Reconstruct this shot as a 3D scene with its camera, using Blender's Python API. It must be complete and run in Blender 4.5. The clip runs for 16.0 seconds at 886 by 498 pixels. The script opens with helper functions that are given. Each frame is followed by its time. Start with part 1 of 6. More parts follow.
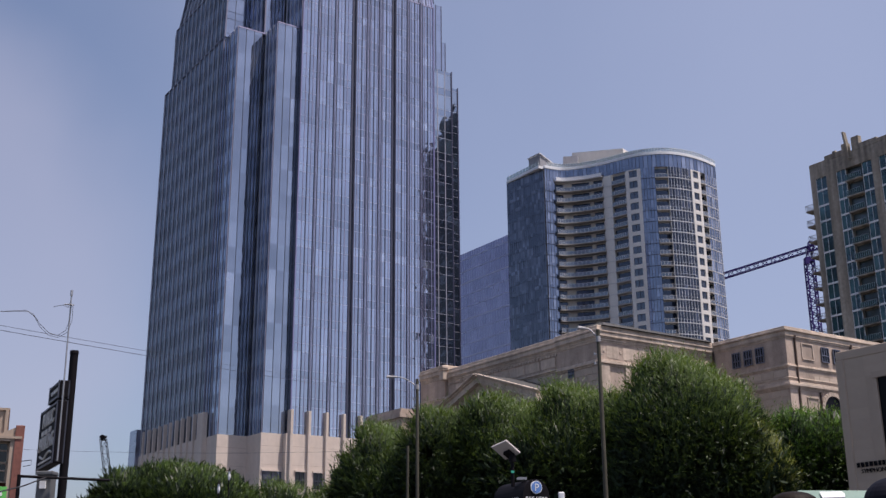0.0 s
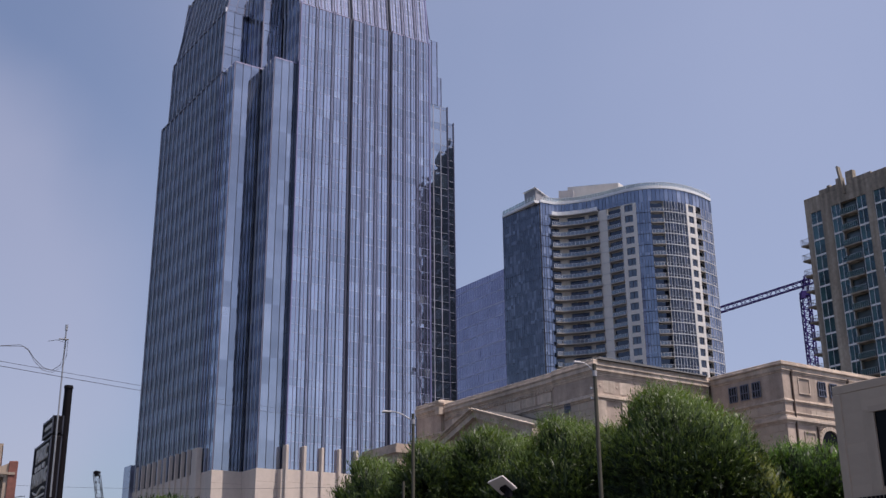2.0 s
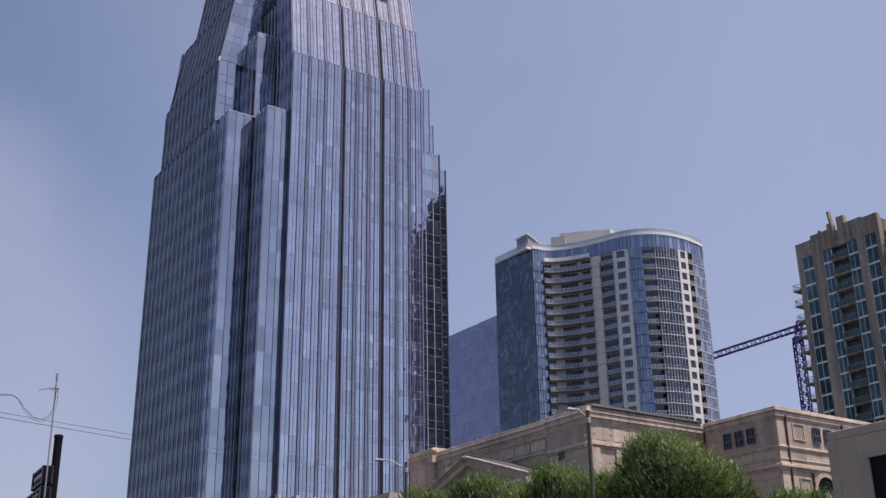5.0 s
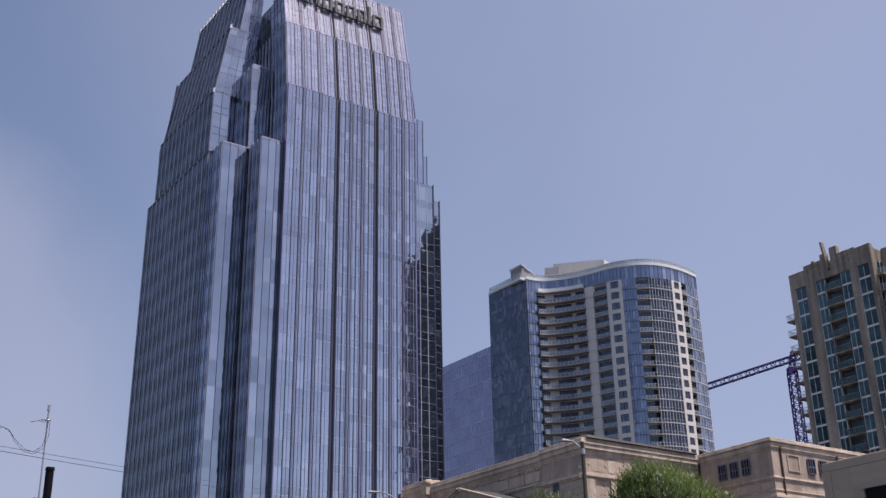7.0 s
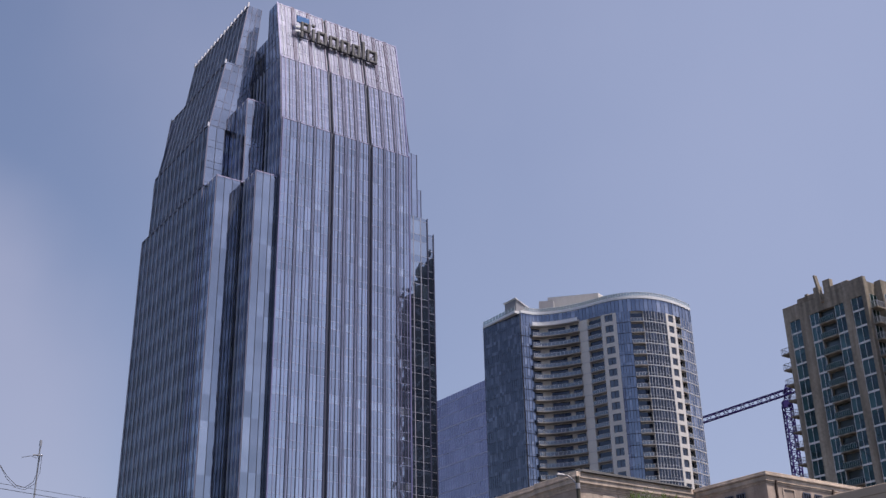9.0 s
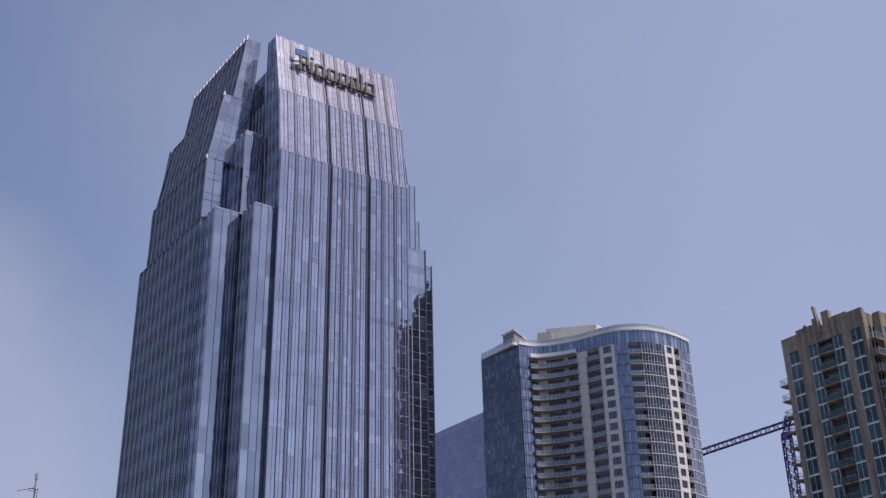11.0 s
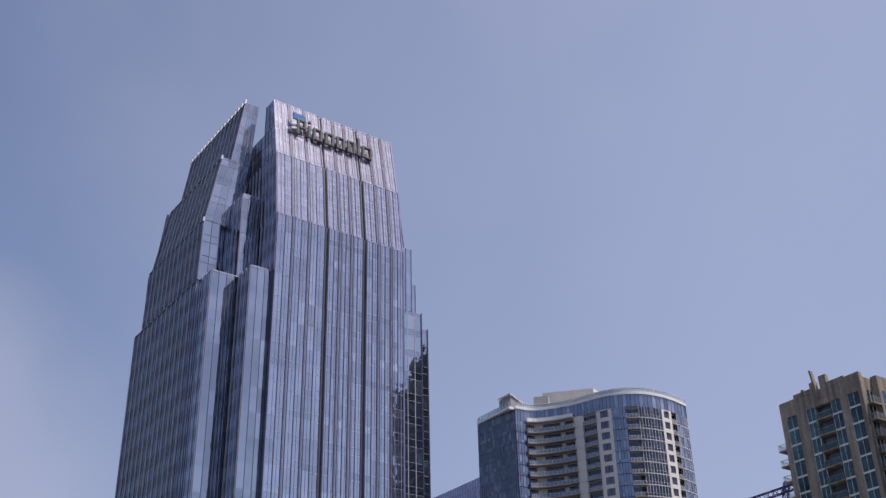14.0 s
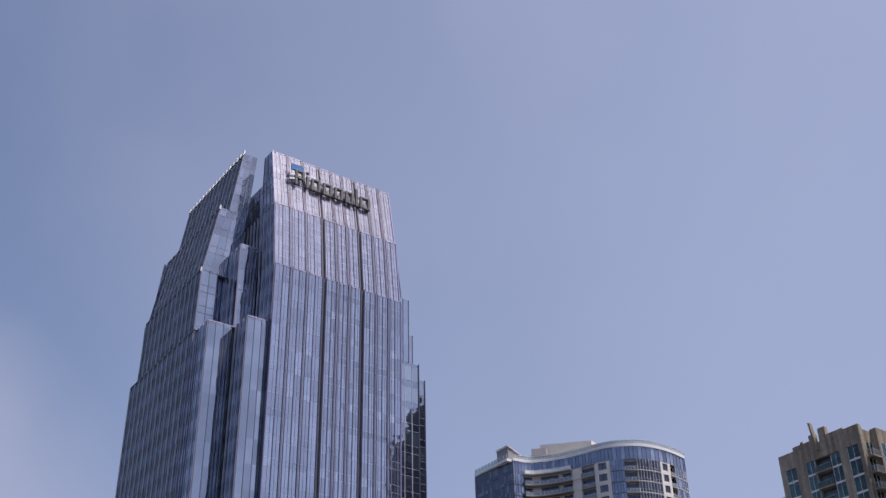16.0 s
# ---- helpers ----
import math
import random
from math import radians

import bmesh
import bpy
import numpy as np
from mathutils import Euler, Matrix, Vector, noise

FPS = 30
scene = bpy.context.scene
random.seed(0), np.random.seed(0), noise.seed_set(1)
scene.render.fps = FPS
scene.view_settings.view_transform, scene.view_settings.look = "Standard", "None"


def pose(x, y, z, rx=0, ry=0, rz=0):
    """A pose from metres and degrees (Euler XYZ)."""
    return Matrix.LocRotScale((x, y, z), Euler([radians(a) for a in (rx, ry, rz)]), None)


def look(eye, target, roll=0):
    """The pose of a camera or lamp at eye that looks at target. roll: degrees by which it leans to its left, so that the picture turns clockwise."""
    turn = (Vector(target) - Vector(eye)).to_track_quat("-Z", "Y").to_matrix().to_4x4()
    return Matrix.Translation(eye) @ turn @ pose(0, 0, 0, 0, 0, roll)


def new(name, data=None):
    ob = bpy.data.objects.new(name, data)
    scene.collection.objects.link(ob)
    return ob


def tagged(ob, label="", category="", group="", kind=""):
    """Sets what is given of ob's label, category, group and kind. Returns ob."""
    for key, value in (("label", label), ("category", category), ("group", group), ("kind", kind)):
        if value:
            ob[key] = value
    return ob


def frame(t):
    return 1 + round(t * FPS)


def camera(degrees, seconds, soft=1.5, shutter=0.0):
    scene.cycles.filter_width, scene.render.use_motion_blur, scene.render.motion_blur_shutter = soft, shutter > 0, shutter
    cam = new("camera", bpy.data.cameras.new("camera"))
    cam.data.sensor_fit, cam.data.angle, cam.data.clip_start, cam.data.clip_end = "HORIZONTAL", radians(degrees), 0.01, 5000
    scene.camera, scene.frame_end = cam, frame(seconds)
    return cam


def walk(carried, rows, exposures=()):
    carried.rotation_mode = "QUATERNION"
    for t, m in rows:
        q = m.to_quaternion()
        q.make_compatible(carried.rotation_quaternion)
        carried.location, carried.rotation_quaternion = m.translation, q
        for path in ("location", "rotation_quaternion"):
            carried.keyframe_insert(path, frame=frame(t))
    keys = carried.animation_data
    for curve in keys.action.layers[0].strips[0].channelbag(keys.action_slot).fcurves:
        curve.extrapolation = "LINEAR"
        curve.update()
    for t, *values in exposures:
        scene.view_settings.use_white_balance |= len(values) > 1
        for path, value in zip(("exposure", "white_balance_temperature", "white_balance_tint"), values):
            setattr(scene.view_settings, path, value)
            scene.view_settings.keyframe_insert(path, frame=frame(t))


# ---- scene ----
EXPOSURE, KELVIN, TINT = 0.28, 6500, 20
fov = 42.94
cam = camera(fov, 16.0, 1.45)
EYE = (0.0, 0.0, 1.6)


def aim(yaw, pitch, roll):
    """A tripod head: turned, tilted up, leaning."""
    return pose(*EYE, 0, 0, yaw) @ pose(0, 0, 0, 90 + pitch) @ pose(0, 0, 0, 0, 0, roll)


walk(cam, [(t, aim(a, b, c)) for t, a, b, c in (
    (0.0, 0.000, 17.204, -0.454),
    (0.5, -0.065, 17.628, -0.472),
    (1.0, -0.121, 18.054, -0.500),
    (1.5, -0.189, 18.498, -0.527),
    (2.0, -0.234, 18.942, -0.548),
    (2.5, -0.292, 19.368, -0.587),
    (3.0, -0.354, 19.768, -0.640),
    (3.5, -0.421, 20.171, -0.727),
    (4.0, -0.494, 20.560, -0.837),
    (6.5, -0.947, 22.460, -0.999),
    (7.0, -1.040, 22.868, -1.082),
    (7.5, -1.147, 23.288, -1.133),
    (8.0, -1.245, 23.712, -1.182),
    (8.5, -1.333, 24.135, -1.238),
    (9.0, -1.406, 24.569, -1.308),
    (11.5, -1.603, 26.637, -1.435),
    (12.0, -1.656, 27.156, -1.446),
    (12.5, -1.694, 27.661, -1.417),
    (13.0, -1.736, 28.221, -1.433),
    (13.5, -1.804, 28.785, -1.449),
    (14.0, -1.868, 29.378, -1.459),
    (14.5, -1.910, 29.988, -1.459),
    (15.0, -1.947, 30.630, -1.452),
    (15.5, -2.009, 31.274, -1.446),
    (16.0, -2.090, 31.949, -1.448),
)], exposures=((0.0, EXPOSURE, KELVIN, TINT), (11.5, EXPOSURE, KELVIN, TINT), (14.5, EXPOSURE + 0.02, KELVIN, TINT), (16.0, EXPOSURE + 0.03, KELVIN, TINT)))

# ---- daylight ----
SUN_EL, SUN_AZ = radians(68), math.atan2(0.92, -0.40)
HAZE_BASE, HAZE_WISP, HAZE_SIDE, HAZE_BANK, HAZE_COLOUR = 0.04, 0.11, 0.49, 0.32, (3.40, 4.02, 5.45, 1)
world = bpy.data.worlds.new("sky")
scene.world = world
world.use_nodes = True
wn = world.node_tree
wn.nodes.clear()
w_out = wn.nodes.new("ShaderNodeOutputWorld")
w_bg = wn.nodes.new("ShaderNodeBackground")
w_sky = wn.nodes.new("ShaderNodeTexSky")
w_sky.sky_type = "NISHITA"
w_sky.sun_disc = False
w_sky.sun_elevation, w_sky.sun_rotation = SUN_EL, SUN_AZ
w_sky.air_density, w_sky.dust_density, w_sky.ozone_density = 1.0, 2.2, 2.0
w_bg.inputs["Strength"].default_value = 0.10
# thin summer haze: thicker towards the sun's side, a pale bank of cloud low to the other, slow wisps between
w_co = wn.nodes.new("ShaderNodeTexCoord")
w_map = wn.nodes.new("ShaderNodeMapping")
w_map.inputs["Scale"].default_value = (2.2, 2.2, 1.5)
w_map.inputs["Location"].default_value = (0.4, 0.1, 0.3)
w_noise = wn.nodes.new("ShaderNodeTexNoise")
w_noise.inputs["Scale"].default_value, w_noise.inputs["Detail"].default_value, w_noise.inputs["Roughness"].default_value = 1.6, 4.0, 0.45
wn.links.new(w_co.outputs["Generated"], w_map.inputs["Vector"])
wn.links.new(w_map.outputs["Vector"], w_noise.inputs["Vector"])


def sky_dot(direction, lo, hi, a, b, ragged=0.0):
    """a to b as the way of looking turns towards a direction, with a more or less ragged edge."""
    d = wn.nodes.new("ShaderNodeVectorMath")
    d.operation = "DOT_PRODUCT"
    d.inputs[1].default_value = Vector(direction).normalized()
    wn.links.new(w_co.outputs["Generated"], d.inputs[0])
    r = wn.nodes.new("ShaderNodeMapRange")
    r.interpolation_type = "SMOOTHSTEP"
    for key, val in (("From Min", lo), ("From Max", hi), ("To Min", a), ("To Max", b)):
        r.inputs[key].default_value = val
    src = sky_sum(d.outputs["Value"], sky_sum(sky_sum(w_noise.outputs["Fac"], -0.5), ragged, "MULTIPLY")) if ragged else d.outputs["Value"]
    wn.links.new(src, r.inputs["Value"])
    return r.outputs["Result"]


def sky_sum(a, b, op="ADD"):
    k = wn.nodes.new("ShaderNodeMath")
    k.operation = op
    wn.links.new(a, k.inputs[0])
    if isinstance(b, float):
        k.inputs[1].default_value = b
    else:
        wn.links.new(b, k.inputs[1])
    return k.outputs["Value"]


w_wisp = wn.nodes.new("ShaderNodeMapRange")
for key, val in (("From Min", 0.35), ("From Max", 0.7), ("To Min", 0.0), ("To Max", HAZE_WISP)):
    w_wisp.inputs[key].default_value = val
wn.links.new(w_noise.outputs["Fac"], w_wisp.inputs["Value"])
w_bank = sky_sum(sky_dot((-0.485, 0.840, 0.242), 0.961, 0.983, 0.0, 1.0, 0.030), sky_sum(w_noise.outputs["Fac"], 1.0), "MULTIPLY")
w_high = sky_sum(sky_dot((-0.08, 0.73, 0.68), 0.955, 0.995, 0.0, 0.26, 0.05), w_noise.outputs["Fac"], "MULTIPLY")
w_side = sky_dot((0.85, 0.53, 0.1), 0.10, 0.85, 0.0, HAZE_SIDE)
w_fac = sky_sum(sky_sum(w_wisp.outputs["Result"], w_side), HAZE_BASE)
w_veil = sky_sum(sky_sum(w_bank, HAZE_BANK, "MULTIPLY"), w_high)
w_mix = wn.nodes.new("ShaderNodeMixRGB")
w_mix.inputs["Color2"].default_value = HAZE_COLOUR
wn.links.new(w_fac, w_mix.inputs["Fac"])
wn.links.new(w_sky.outputs["Color"], w_mix.inputs["Color1"])
w_cloud = wn.nodes.new("ShaderNodeMixRGB")
w_cloud.inputs["Color2"].default_value = (3.95, 4.15, 5.15, 1)
wn.links.new(w_veil, w_cloud.inputs["Fac"])
wn.links.new(w_mix.outputs["Color"], w_cloud.inputs["Color1"])
wn.links.new(w_cloud.outputs["Color"], w_bg.inputs["Color"])
wn.links.new(w_bg.outputs["Background"], w_out.inputs["Surface"])

sun_data = bpy.data.lights.new("sun", "SUN")
sun_data.energy, sun_data.angle, sun_data.color = 4.5, radians(0.6), (1.0, 0.94, 0.84)
sun = new("sun", sun_data)
sun.matrix_world = look((60, -60, 200), (60 - math.sin(SUN_AZ) * 100, -60 - math.cos(SUN_AZ) * 100, 200 - 100 * math.tan(SUN_EL)))


# ---- materials ----
def mat(name, col, rough=0.7, metal=0.0, spread=0.12, scale=3.0, bump=0.0, spec=0.5, per="", amount=0.15, streak=0.0, fine=0.0, ior=1.5):
    """A procedural surface: two scales of noise in the colour, optional relief, streaks that run down, and a shade that
    differs from piece to piece (per = 'object' or 'island')."""
    m = bpy.data.materials.new(name)
    m.use_nodes = True
    t = m.node_tree
    b = t.nodes["Principled BSDF"]
    b.inputs["Roughness"].default_value, b.inputs["Metallic"].default_value = rough, metal
    b.inputs["Specular IOR Level"].default_value = spec
    b.inputs["IOR"].default_value = ior
    co = t.nodes.new("ShaderNodeTexCoord")
    def noisy(sc, detail=5.0, stretch=None):
        n = t.nodes.new("ShaderNodeTexNoise")
        n.inputs["Scale"].default_value, n.inputs["Detail"].default_value = sc, detail
        src = co.outputs["Object"]
        if stretch:
            mp = t.nodes.new("ShaderNodeMapping")
            mp.inputs["Scale"].default_value = stretch
            t.links.new(src, mp.inputs["Vector"])
            src = mp.outputs["Vector"]
        t.links.new(src, n.inputs["Vector"])
        return n.outputs["Fac"]
    def span(src, lo, hi, a=0.3, z=0.7):
        r = t.nodes.new("ShaderNodeMapRange")
        for k, val in (("From Min", a), ("From Max", z), ("To Min", lo), ("To Max", hi)):
            r.inputs[k].default_value = val
        t.links.new(src, r.inputs["Value"])
        return r.outputs["Result"]
    def times(a, c):
        k = t.nodes.new("ShaderNodeMath")
        k.operation = "MULTIPLY"
        t.links.new(a, k.inputs[0])
        t.links.new(c, k.inputs[1])
        return k.outputs["Value"]
    f = times(span(noisy(scale * 0.13, 3.0), 1 - spread, 1 + spread), span(noisy(scale * 2.0), 1 - spread * 0.7, 1 + spread * 0.7))
    if fine:
        f = times(f, span(noisy(scale * 14, 2.0), 1 - fine, 1 + fine))
    if streak:
        f = times(f, span(noisy(1.0, 4.0, (scale, scale, scale * 0.06)), 1 - streak, 1 + streak * 0.4))
    if per:
        if per == "object":
            src = t.nodes.new("ShaderNodeObjectInfo").outputs["Random"]
        else:
            src = t.nodes.new("ShaderNodeNewGeometry").outputs["Random Per Island"]
        f = times(f, span(src, 1 - amount, 1 + amount, 0, 1))
    mul = t.nodes.new("ShaderNodeVectorMath")
    mul.operation = "SCALE"
    mul.inputs[0].default_value = col
    t.links.new(f, mul.inputs["Scale"])
    t.links.new(mul.outputs["Vector"], b.inputs["Base Color"])
    if bump:
        bp = t.nodes.new("ShaderNodeBump")
        bp.inputs["Strength"].default_value, bp.inputs["Distance"].default_value = bump, 0.02
        t.links.new(noisy(scale * 6), bp.inputs["Height"])
        t.links.new(bp.outputs["Normal"], b.inputs["Normal"])
    return m


def glass_mat(name, dark, light, tint, metal, rough=0.04, per="island", share=0.12, ripple=0.02, patch=0.5, vary=(0.90, 1.06)):
    """Coated glazing: mostly mirror, behind it dim rooms that differ from pane to pane, here and there a lowered blind."""
    m = bpy.data.materials.new(name)
    m.use_nodes = True
    t = m.node_tree
    b = t.nodes["Principled BSDF"]
    b.inputs["Roughness"].default_value = max(rough, 0.15)
    b.inputs["Specular IOR Level"].default_value = 0.2
    src = (t.nodes.new("ShaderNodeObjectInfo") if per == "object" else t.nodes.new("ShaderNodeNewGeometry")).outputs["Random" if per == "object" else "Random Per Island"]
    ramp = t.nodes.new("ShaderNodeValToRGB")
    ramp.color_ramp.elements[0].color, ramp.color_ramp.elements[1].color = (*dark, 1), (*light, 1)
    ramp.color_ramp.elements[0].position = 0.0
    mid = ramp.color_ramp.elements.new(1 - share)
    mid.color = tuple(d * 0.72 + l * 0.28 for d, l in zip((*dark, 1), (*light, 1)))
    t.links.new(src, ramp.inputs["Fac"])
    pc = t.nodes.new("ShaderNodeTexCoord")
    pn = t.nodes.new("ShaderNodeTexNoise")
    pn.inputs["Scale"].default_value, pn.inputs["Detail"].default_value = 0.11, 3.0
    pm = t.nodes.new("ShaderNodeMapping")     # wider along a storey than over it
    pm.inputs["Scale"].default_value = (0.9, 0.9, 2.2)
    t.links.new(pc.outputs["Object"], pm.inputs["Vector"])
    t.links.new(pm.outputs["Vector"], pn.inputs["Vector"])
    pr = t.nodes.new("ShaderNodeMapRange")
    for key, val in (("From Min", 0.35), ("From Max", 0.68), ("To Min", 1 - patch), ("To Max", 1 + patch)):
        pr.inputs[key].default_value = val
    t.links.new(pn.outputs["Fac"], pr.inputs["Value"])
    ps = t.nodes.new("ShaderNodeVectorMath")
    ps.operation = "SCALE"
    t.links.new(ramp.outputs["Color"], ps.inputs[0])
    t.links.new(pr.outputs["Result"], ps.inputs["Scale"])
    t.links.new(ps.outputs["Vector"], b.inputs["Base Color"])
    gl = t.nodes.new("ShaderNodeBsdfGlossy")
    gl.inputs["Roughness"].default_value = rough
    # mirror tone differs from pane to pane, standing in for mottled reflections
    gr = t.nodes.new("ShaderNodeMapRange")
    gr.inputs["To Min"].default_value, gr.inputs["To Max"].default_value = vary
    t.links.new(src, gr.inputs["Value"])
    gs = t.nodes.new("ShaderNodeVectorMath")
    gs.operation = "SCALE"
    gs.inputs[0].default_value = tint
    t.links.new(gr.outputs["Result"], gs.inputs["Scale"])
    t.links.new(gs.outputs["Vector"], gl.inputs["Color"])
    mix = t.nodes.new("ShaderNodeMixShader")
    mix.inputs["Fac"].default_value = metal
    t.links.new(b.outputs["BSDF"], mix.inputs[1])
    t.links.new(gl.outputs["BSDF"], mix.inputs[2])
    t.links.new(mix.outputs["Shader"], t.nodes["Material Output"].inputs["Surface"])
    if ripple:
        co = t.nodes.new("ShaderNodeTexCoord")
        n = t.nodes.new("ShaderNodeTexNoise")
        n.inputs["Scale"].default_value, n.inputs["Detail"].default_value = 0.55, 1.0
        t.links.new(co.outputs["Object"], n.inputs["Vector"])
        bp = t.nodes.new("ShaderNodeBump")
        bp.inputs["Strength"].default_value, bp.inputs["Distance"].default_value = ripple, 1.0
        t.links.new(n.outputs["Fac"], bp.inputs["Height"])
        t.links.new(bp.outputs["Normal"], gl.inputs["Normal"])
    return m


def clear_glass_mat(name, tint, clear):
    """Thin tinted balcony glass that lets part of the wall behind it show."""
    m = bpy.data.materials.new(name)
    m.use_nodes = True
    t = m.node_tree
    b = t.nodes["Principled BSDF"]
    b.inputs["Base Color"].default_value, b.inputs["Roughness"].default_value = (*tint, 1), 0.12
    tr = t.nodes.new("ShaderNodeBsdfTransparent")
    tr.inputs["Color"].default_value = (0.80, 0.92, 0.93, 1)
    mix = t.nodes.new("ShaderNodeMixShader")
    mix.inputs["Fac"].default_value = clear
    t.links.new(b.outputs["BSDF"], mix.inputs[1])
    t.links.new(tr.outputs["BSDF"], mix.inputs[2])
    t.links.new(mix.outputs["Shader"], t.nodes["Material Output"].inputs["Surface"])
    return m


M_CLEAR_RAIL = clear_glass_mat("clear_rail_glass", (0.05, 0.13, 0.14), 0.55)
M_ASPHALT = mat("asphalt", (0.05, 0.05, 0.052), 0.9, spread=0.25, scale=1.2, bump=0.3, fine=0.2)
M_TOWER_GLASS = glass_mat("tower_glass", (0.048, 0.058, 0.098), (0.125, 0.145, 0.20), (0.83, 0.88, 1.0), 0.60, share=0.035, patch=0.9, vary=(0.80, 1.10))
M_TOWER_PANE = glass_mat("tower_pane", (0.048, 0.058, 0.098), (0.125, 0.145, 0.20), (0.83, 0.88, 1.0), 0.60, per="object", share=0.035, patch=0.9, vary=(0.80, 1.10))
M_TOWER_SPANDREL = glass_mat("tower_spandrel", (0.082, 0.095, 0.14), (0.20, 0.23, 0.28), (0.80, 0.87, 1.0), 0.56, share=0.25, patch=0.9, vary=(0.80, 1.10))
# darker copies of the tower glass: the flank's shade is put into the colour
M_BAND = glass_mat("tower_shaded_band", (0.018, 0.022, 0.040), (0.04, 0.045, 0.07), (0.70, 0.78, 1.0), 0.08, share=0.2)
M_TOWER_SHADE_PANE = glass_mat("tower_shaded_flank_glass", (0.038, 0.045, 0.066), (0.10, 0.115, 0.15), (0.70, 0.80, 1.0), 0.18, share=0.15)
# paler copy of the glass: the leaning tier's brighter sky is in its colour
M_TIER_GLASS = glass_mat("sky_bright_tier_glass", (0.115, 0.115, 0.165), (0.26, 0.265, 0.34), (0.84, 0.88, 1.0), 0.62, share=0.15, patch=0.4)
# pale metal screen of the crown, the sun's glint added to its colour
M_CROWN_GLASS = glass_mat("sunlit_crown_screen", (0.26, 0.255, 0.325), (0.42, 0.41, 0.50), (0.84, 0.88, 1.0), 0.42, share=0.3, patch=0.3)
# near-black copies of the glass: the dark mirrored building is helped by colour
M_RIGHT_GLASS = glass_mat("dark_reflection_glass", (0.012, 0.016, 0.024), (0.05, 0.07, 0.09), (0.86, 0.92, 1.0), 0.60, share=0.2)
M_RIGHT_BAND = glass_mat("dark_reflection_band", (0.006, 0.008, 0.012), (0.02, 0.025, 0.035), (0.80, 0.88, 1.0), 0.50, share=0.2)
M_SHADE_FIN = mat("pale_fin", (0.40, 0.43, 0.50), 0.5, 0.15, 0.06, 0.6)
M_RIGHT_BAR = mat("corner_mullion", (0.38, 0.38, 0.43), 0.45, 0.3, 0.06, 0.8)
M_FIN = mat("fin_metal", (0.31, 0.295, 0.43), 0.55, 0.25, 0.06, 0.6)
M_FIN_DARK = mat("fin_metal_dull", (0.19, 0.185, 0.25), 0.5, 0.3, 0.08, 0.6)
M_TRANSOM = mat("pale_transom", (0.33, 0.365, 0.51), 0.5, 0.1, 0.06, 0.8)
M_INFILL = mat("fin_infill", (0.215, 0.215, 0.385), 0.5, 0.3, 0.06, 0.6)
M_FIN_LINE = mat("fin_edge", (0.048, 0.05, 0.092), 0.5, 0.2, 0.1, 0.6)
M_CORNER_GLASS = glass_mat("corner_glass", (0.065, 0.08, 0.118), (0.22, 0.25, 0.30), (0.80, 0.87, 1.0), 0.43, share=0.08, patch=0.6, vary=(0.78, 1.10))
# side copies: the dimmer sky they face is painted in as dark colour
M_SIDE_GLASS = glass_mat("shaded_side_glass", (0.040, 0.046, 0.080), (0.12, 0.13, 0.19), (0.68, 0.76, 1.0), 0.38, share=0.12)
M_SIDE_BAND = glass_mat("shaded_side_band", (0.012, 0.015, 0.030), (0.04, 0.045, 0.07), (0.68, 0.76, 1.0), 0.16, share=0.2)
# paler copy that lifts the shaded recess by its colour
M_RECESS_GLASS = glass_mat("lifted_recess_glass", (0.085, 0.092, 0.14), (0.16, 0.17, 0.23), (0.72, 0.80, 1.0), 0.25, share=0.12)
# stronger mirror, standing in for the sheen of glass met at a slant
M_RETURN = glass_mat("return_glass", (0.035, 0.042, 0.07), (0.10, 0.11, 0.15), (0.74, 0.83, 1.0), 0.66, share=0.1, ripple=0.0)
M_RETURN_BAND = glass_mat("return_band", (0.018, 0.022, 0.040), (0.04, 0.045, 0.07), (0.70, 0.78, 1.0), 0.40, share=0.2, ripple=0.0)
M_REAR = glass_mat("rear_wing_glass", (0.16, 0.17, 0.24), (0.22, 0.23, 0.30), (0.78, 0.84, 1.0), 0.3, share=0.3, patch=0.2)
M_METER = mat("dull_grey_box", (0.12, 0.125, 0.13), 0.6, 0.2, 0.12, 4.0)
M_PANEL_BACK = mat("pale_plastic_back", (0.50, 0.46, 0.44), 0.6, 0, 0.06, 4.0)
M_LIGHT_BAR = mat("pale_mullion", (0.55, 0.55, 0.58), 0.4, 0.5, 0.06, 0.8)
M_CONDO_FLANK = glass_mat("condo_flank_glass", (0.018, 0.022, 0.036), (0.15, 0.17, 0.22), (0.70, 0.79, 1.0), 0.13, share=0.4)
M_MULLION = mat("dark_mullion", (0.05, 0.055, 0.075), 0.45, 0.3, 0.1, 0.8)
M_SLOT = mat("shadow_slot_metal", (0.125, 0.14, 0.19), 0.45, 0.2, 0.1, 0.8)
M_PODIUM = mat("podium_stone", (0.59, 0.505, 0.44), 0.8, 0, 0.07, 0.8, 0.15, streak=0.08)
M_ROOF = mat("roof_membrane", (0.35, 0.35, 0.35), 0.9, 0, 0.1, 0.5)
M_LIMESTONE = mat("limestone", (0.445, 0.352, 0.288), 0.85, 0, 0.16, 0.9, 0.25, streak=0.30, fine=0.10)
M_LIMESTONE_TRIM = mat("limestone_trim", (0.52, 0.425, 0.345), 0.85, 0, 0.18, 1.2, 0.25, streak=0.32, fine=0.09)
M_ANNEX = mat("pale_stone_panels", (0.46, 0.365, 0.285), 0.85, 0, 0.05, 0.7, 0.1, streak=0.06)
M_CONCRETE = mat("weathered_concrete", (0.335, 0.295, 0.24), 0.9, 0, 0.28, 0.9, 0.3, streak=0.55, fine=0.12)
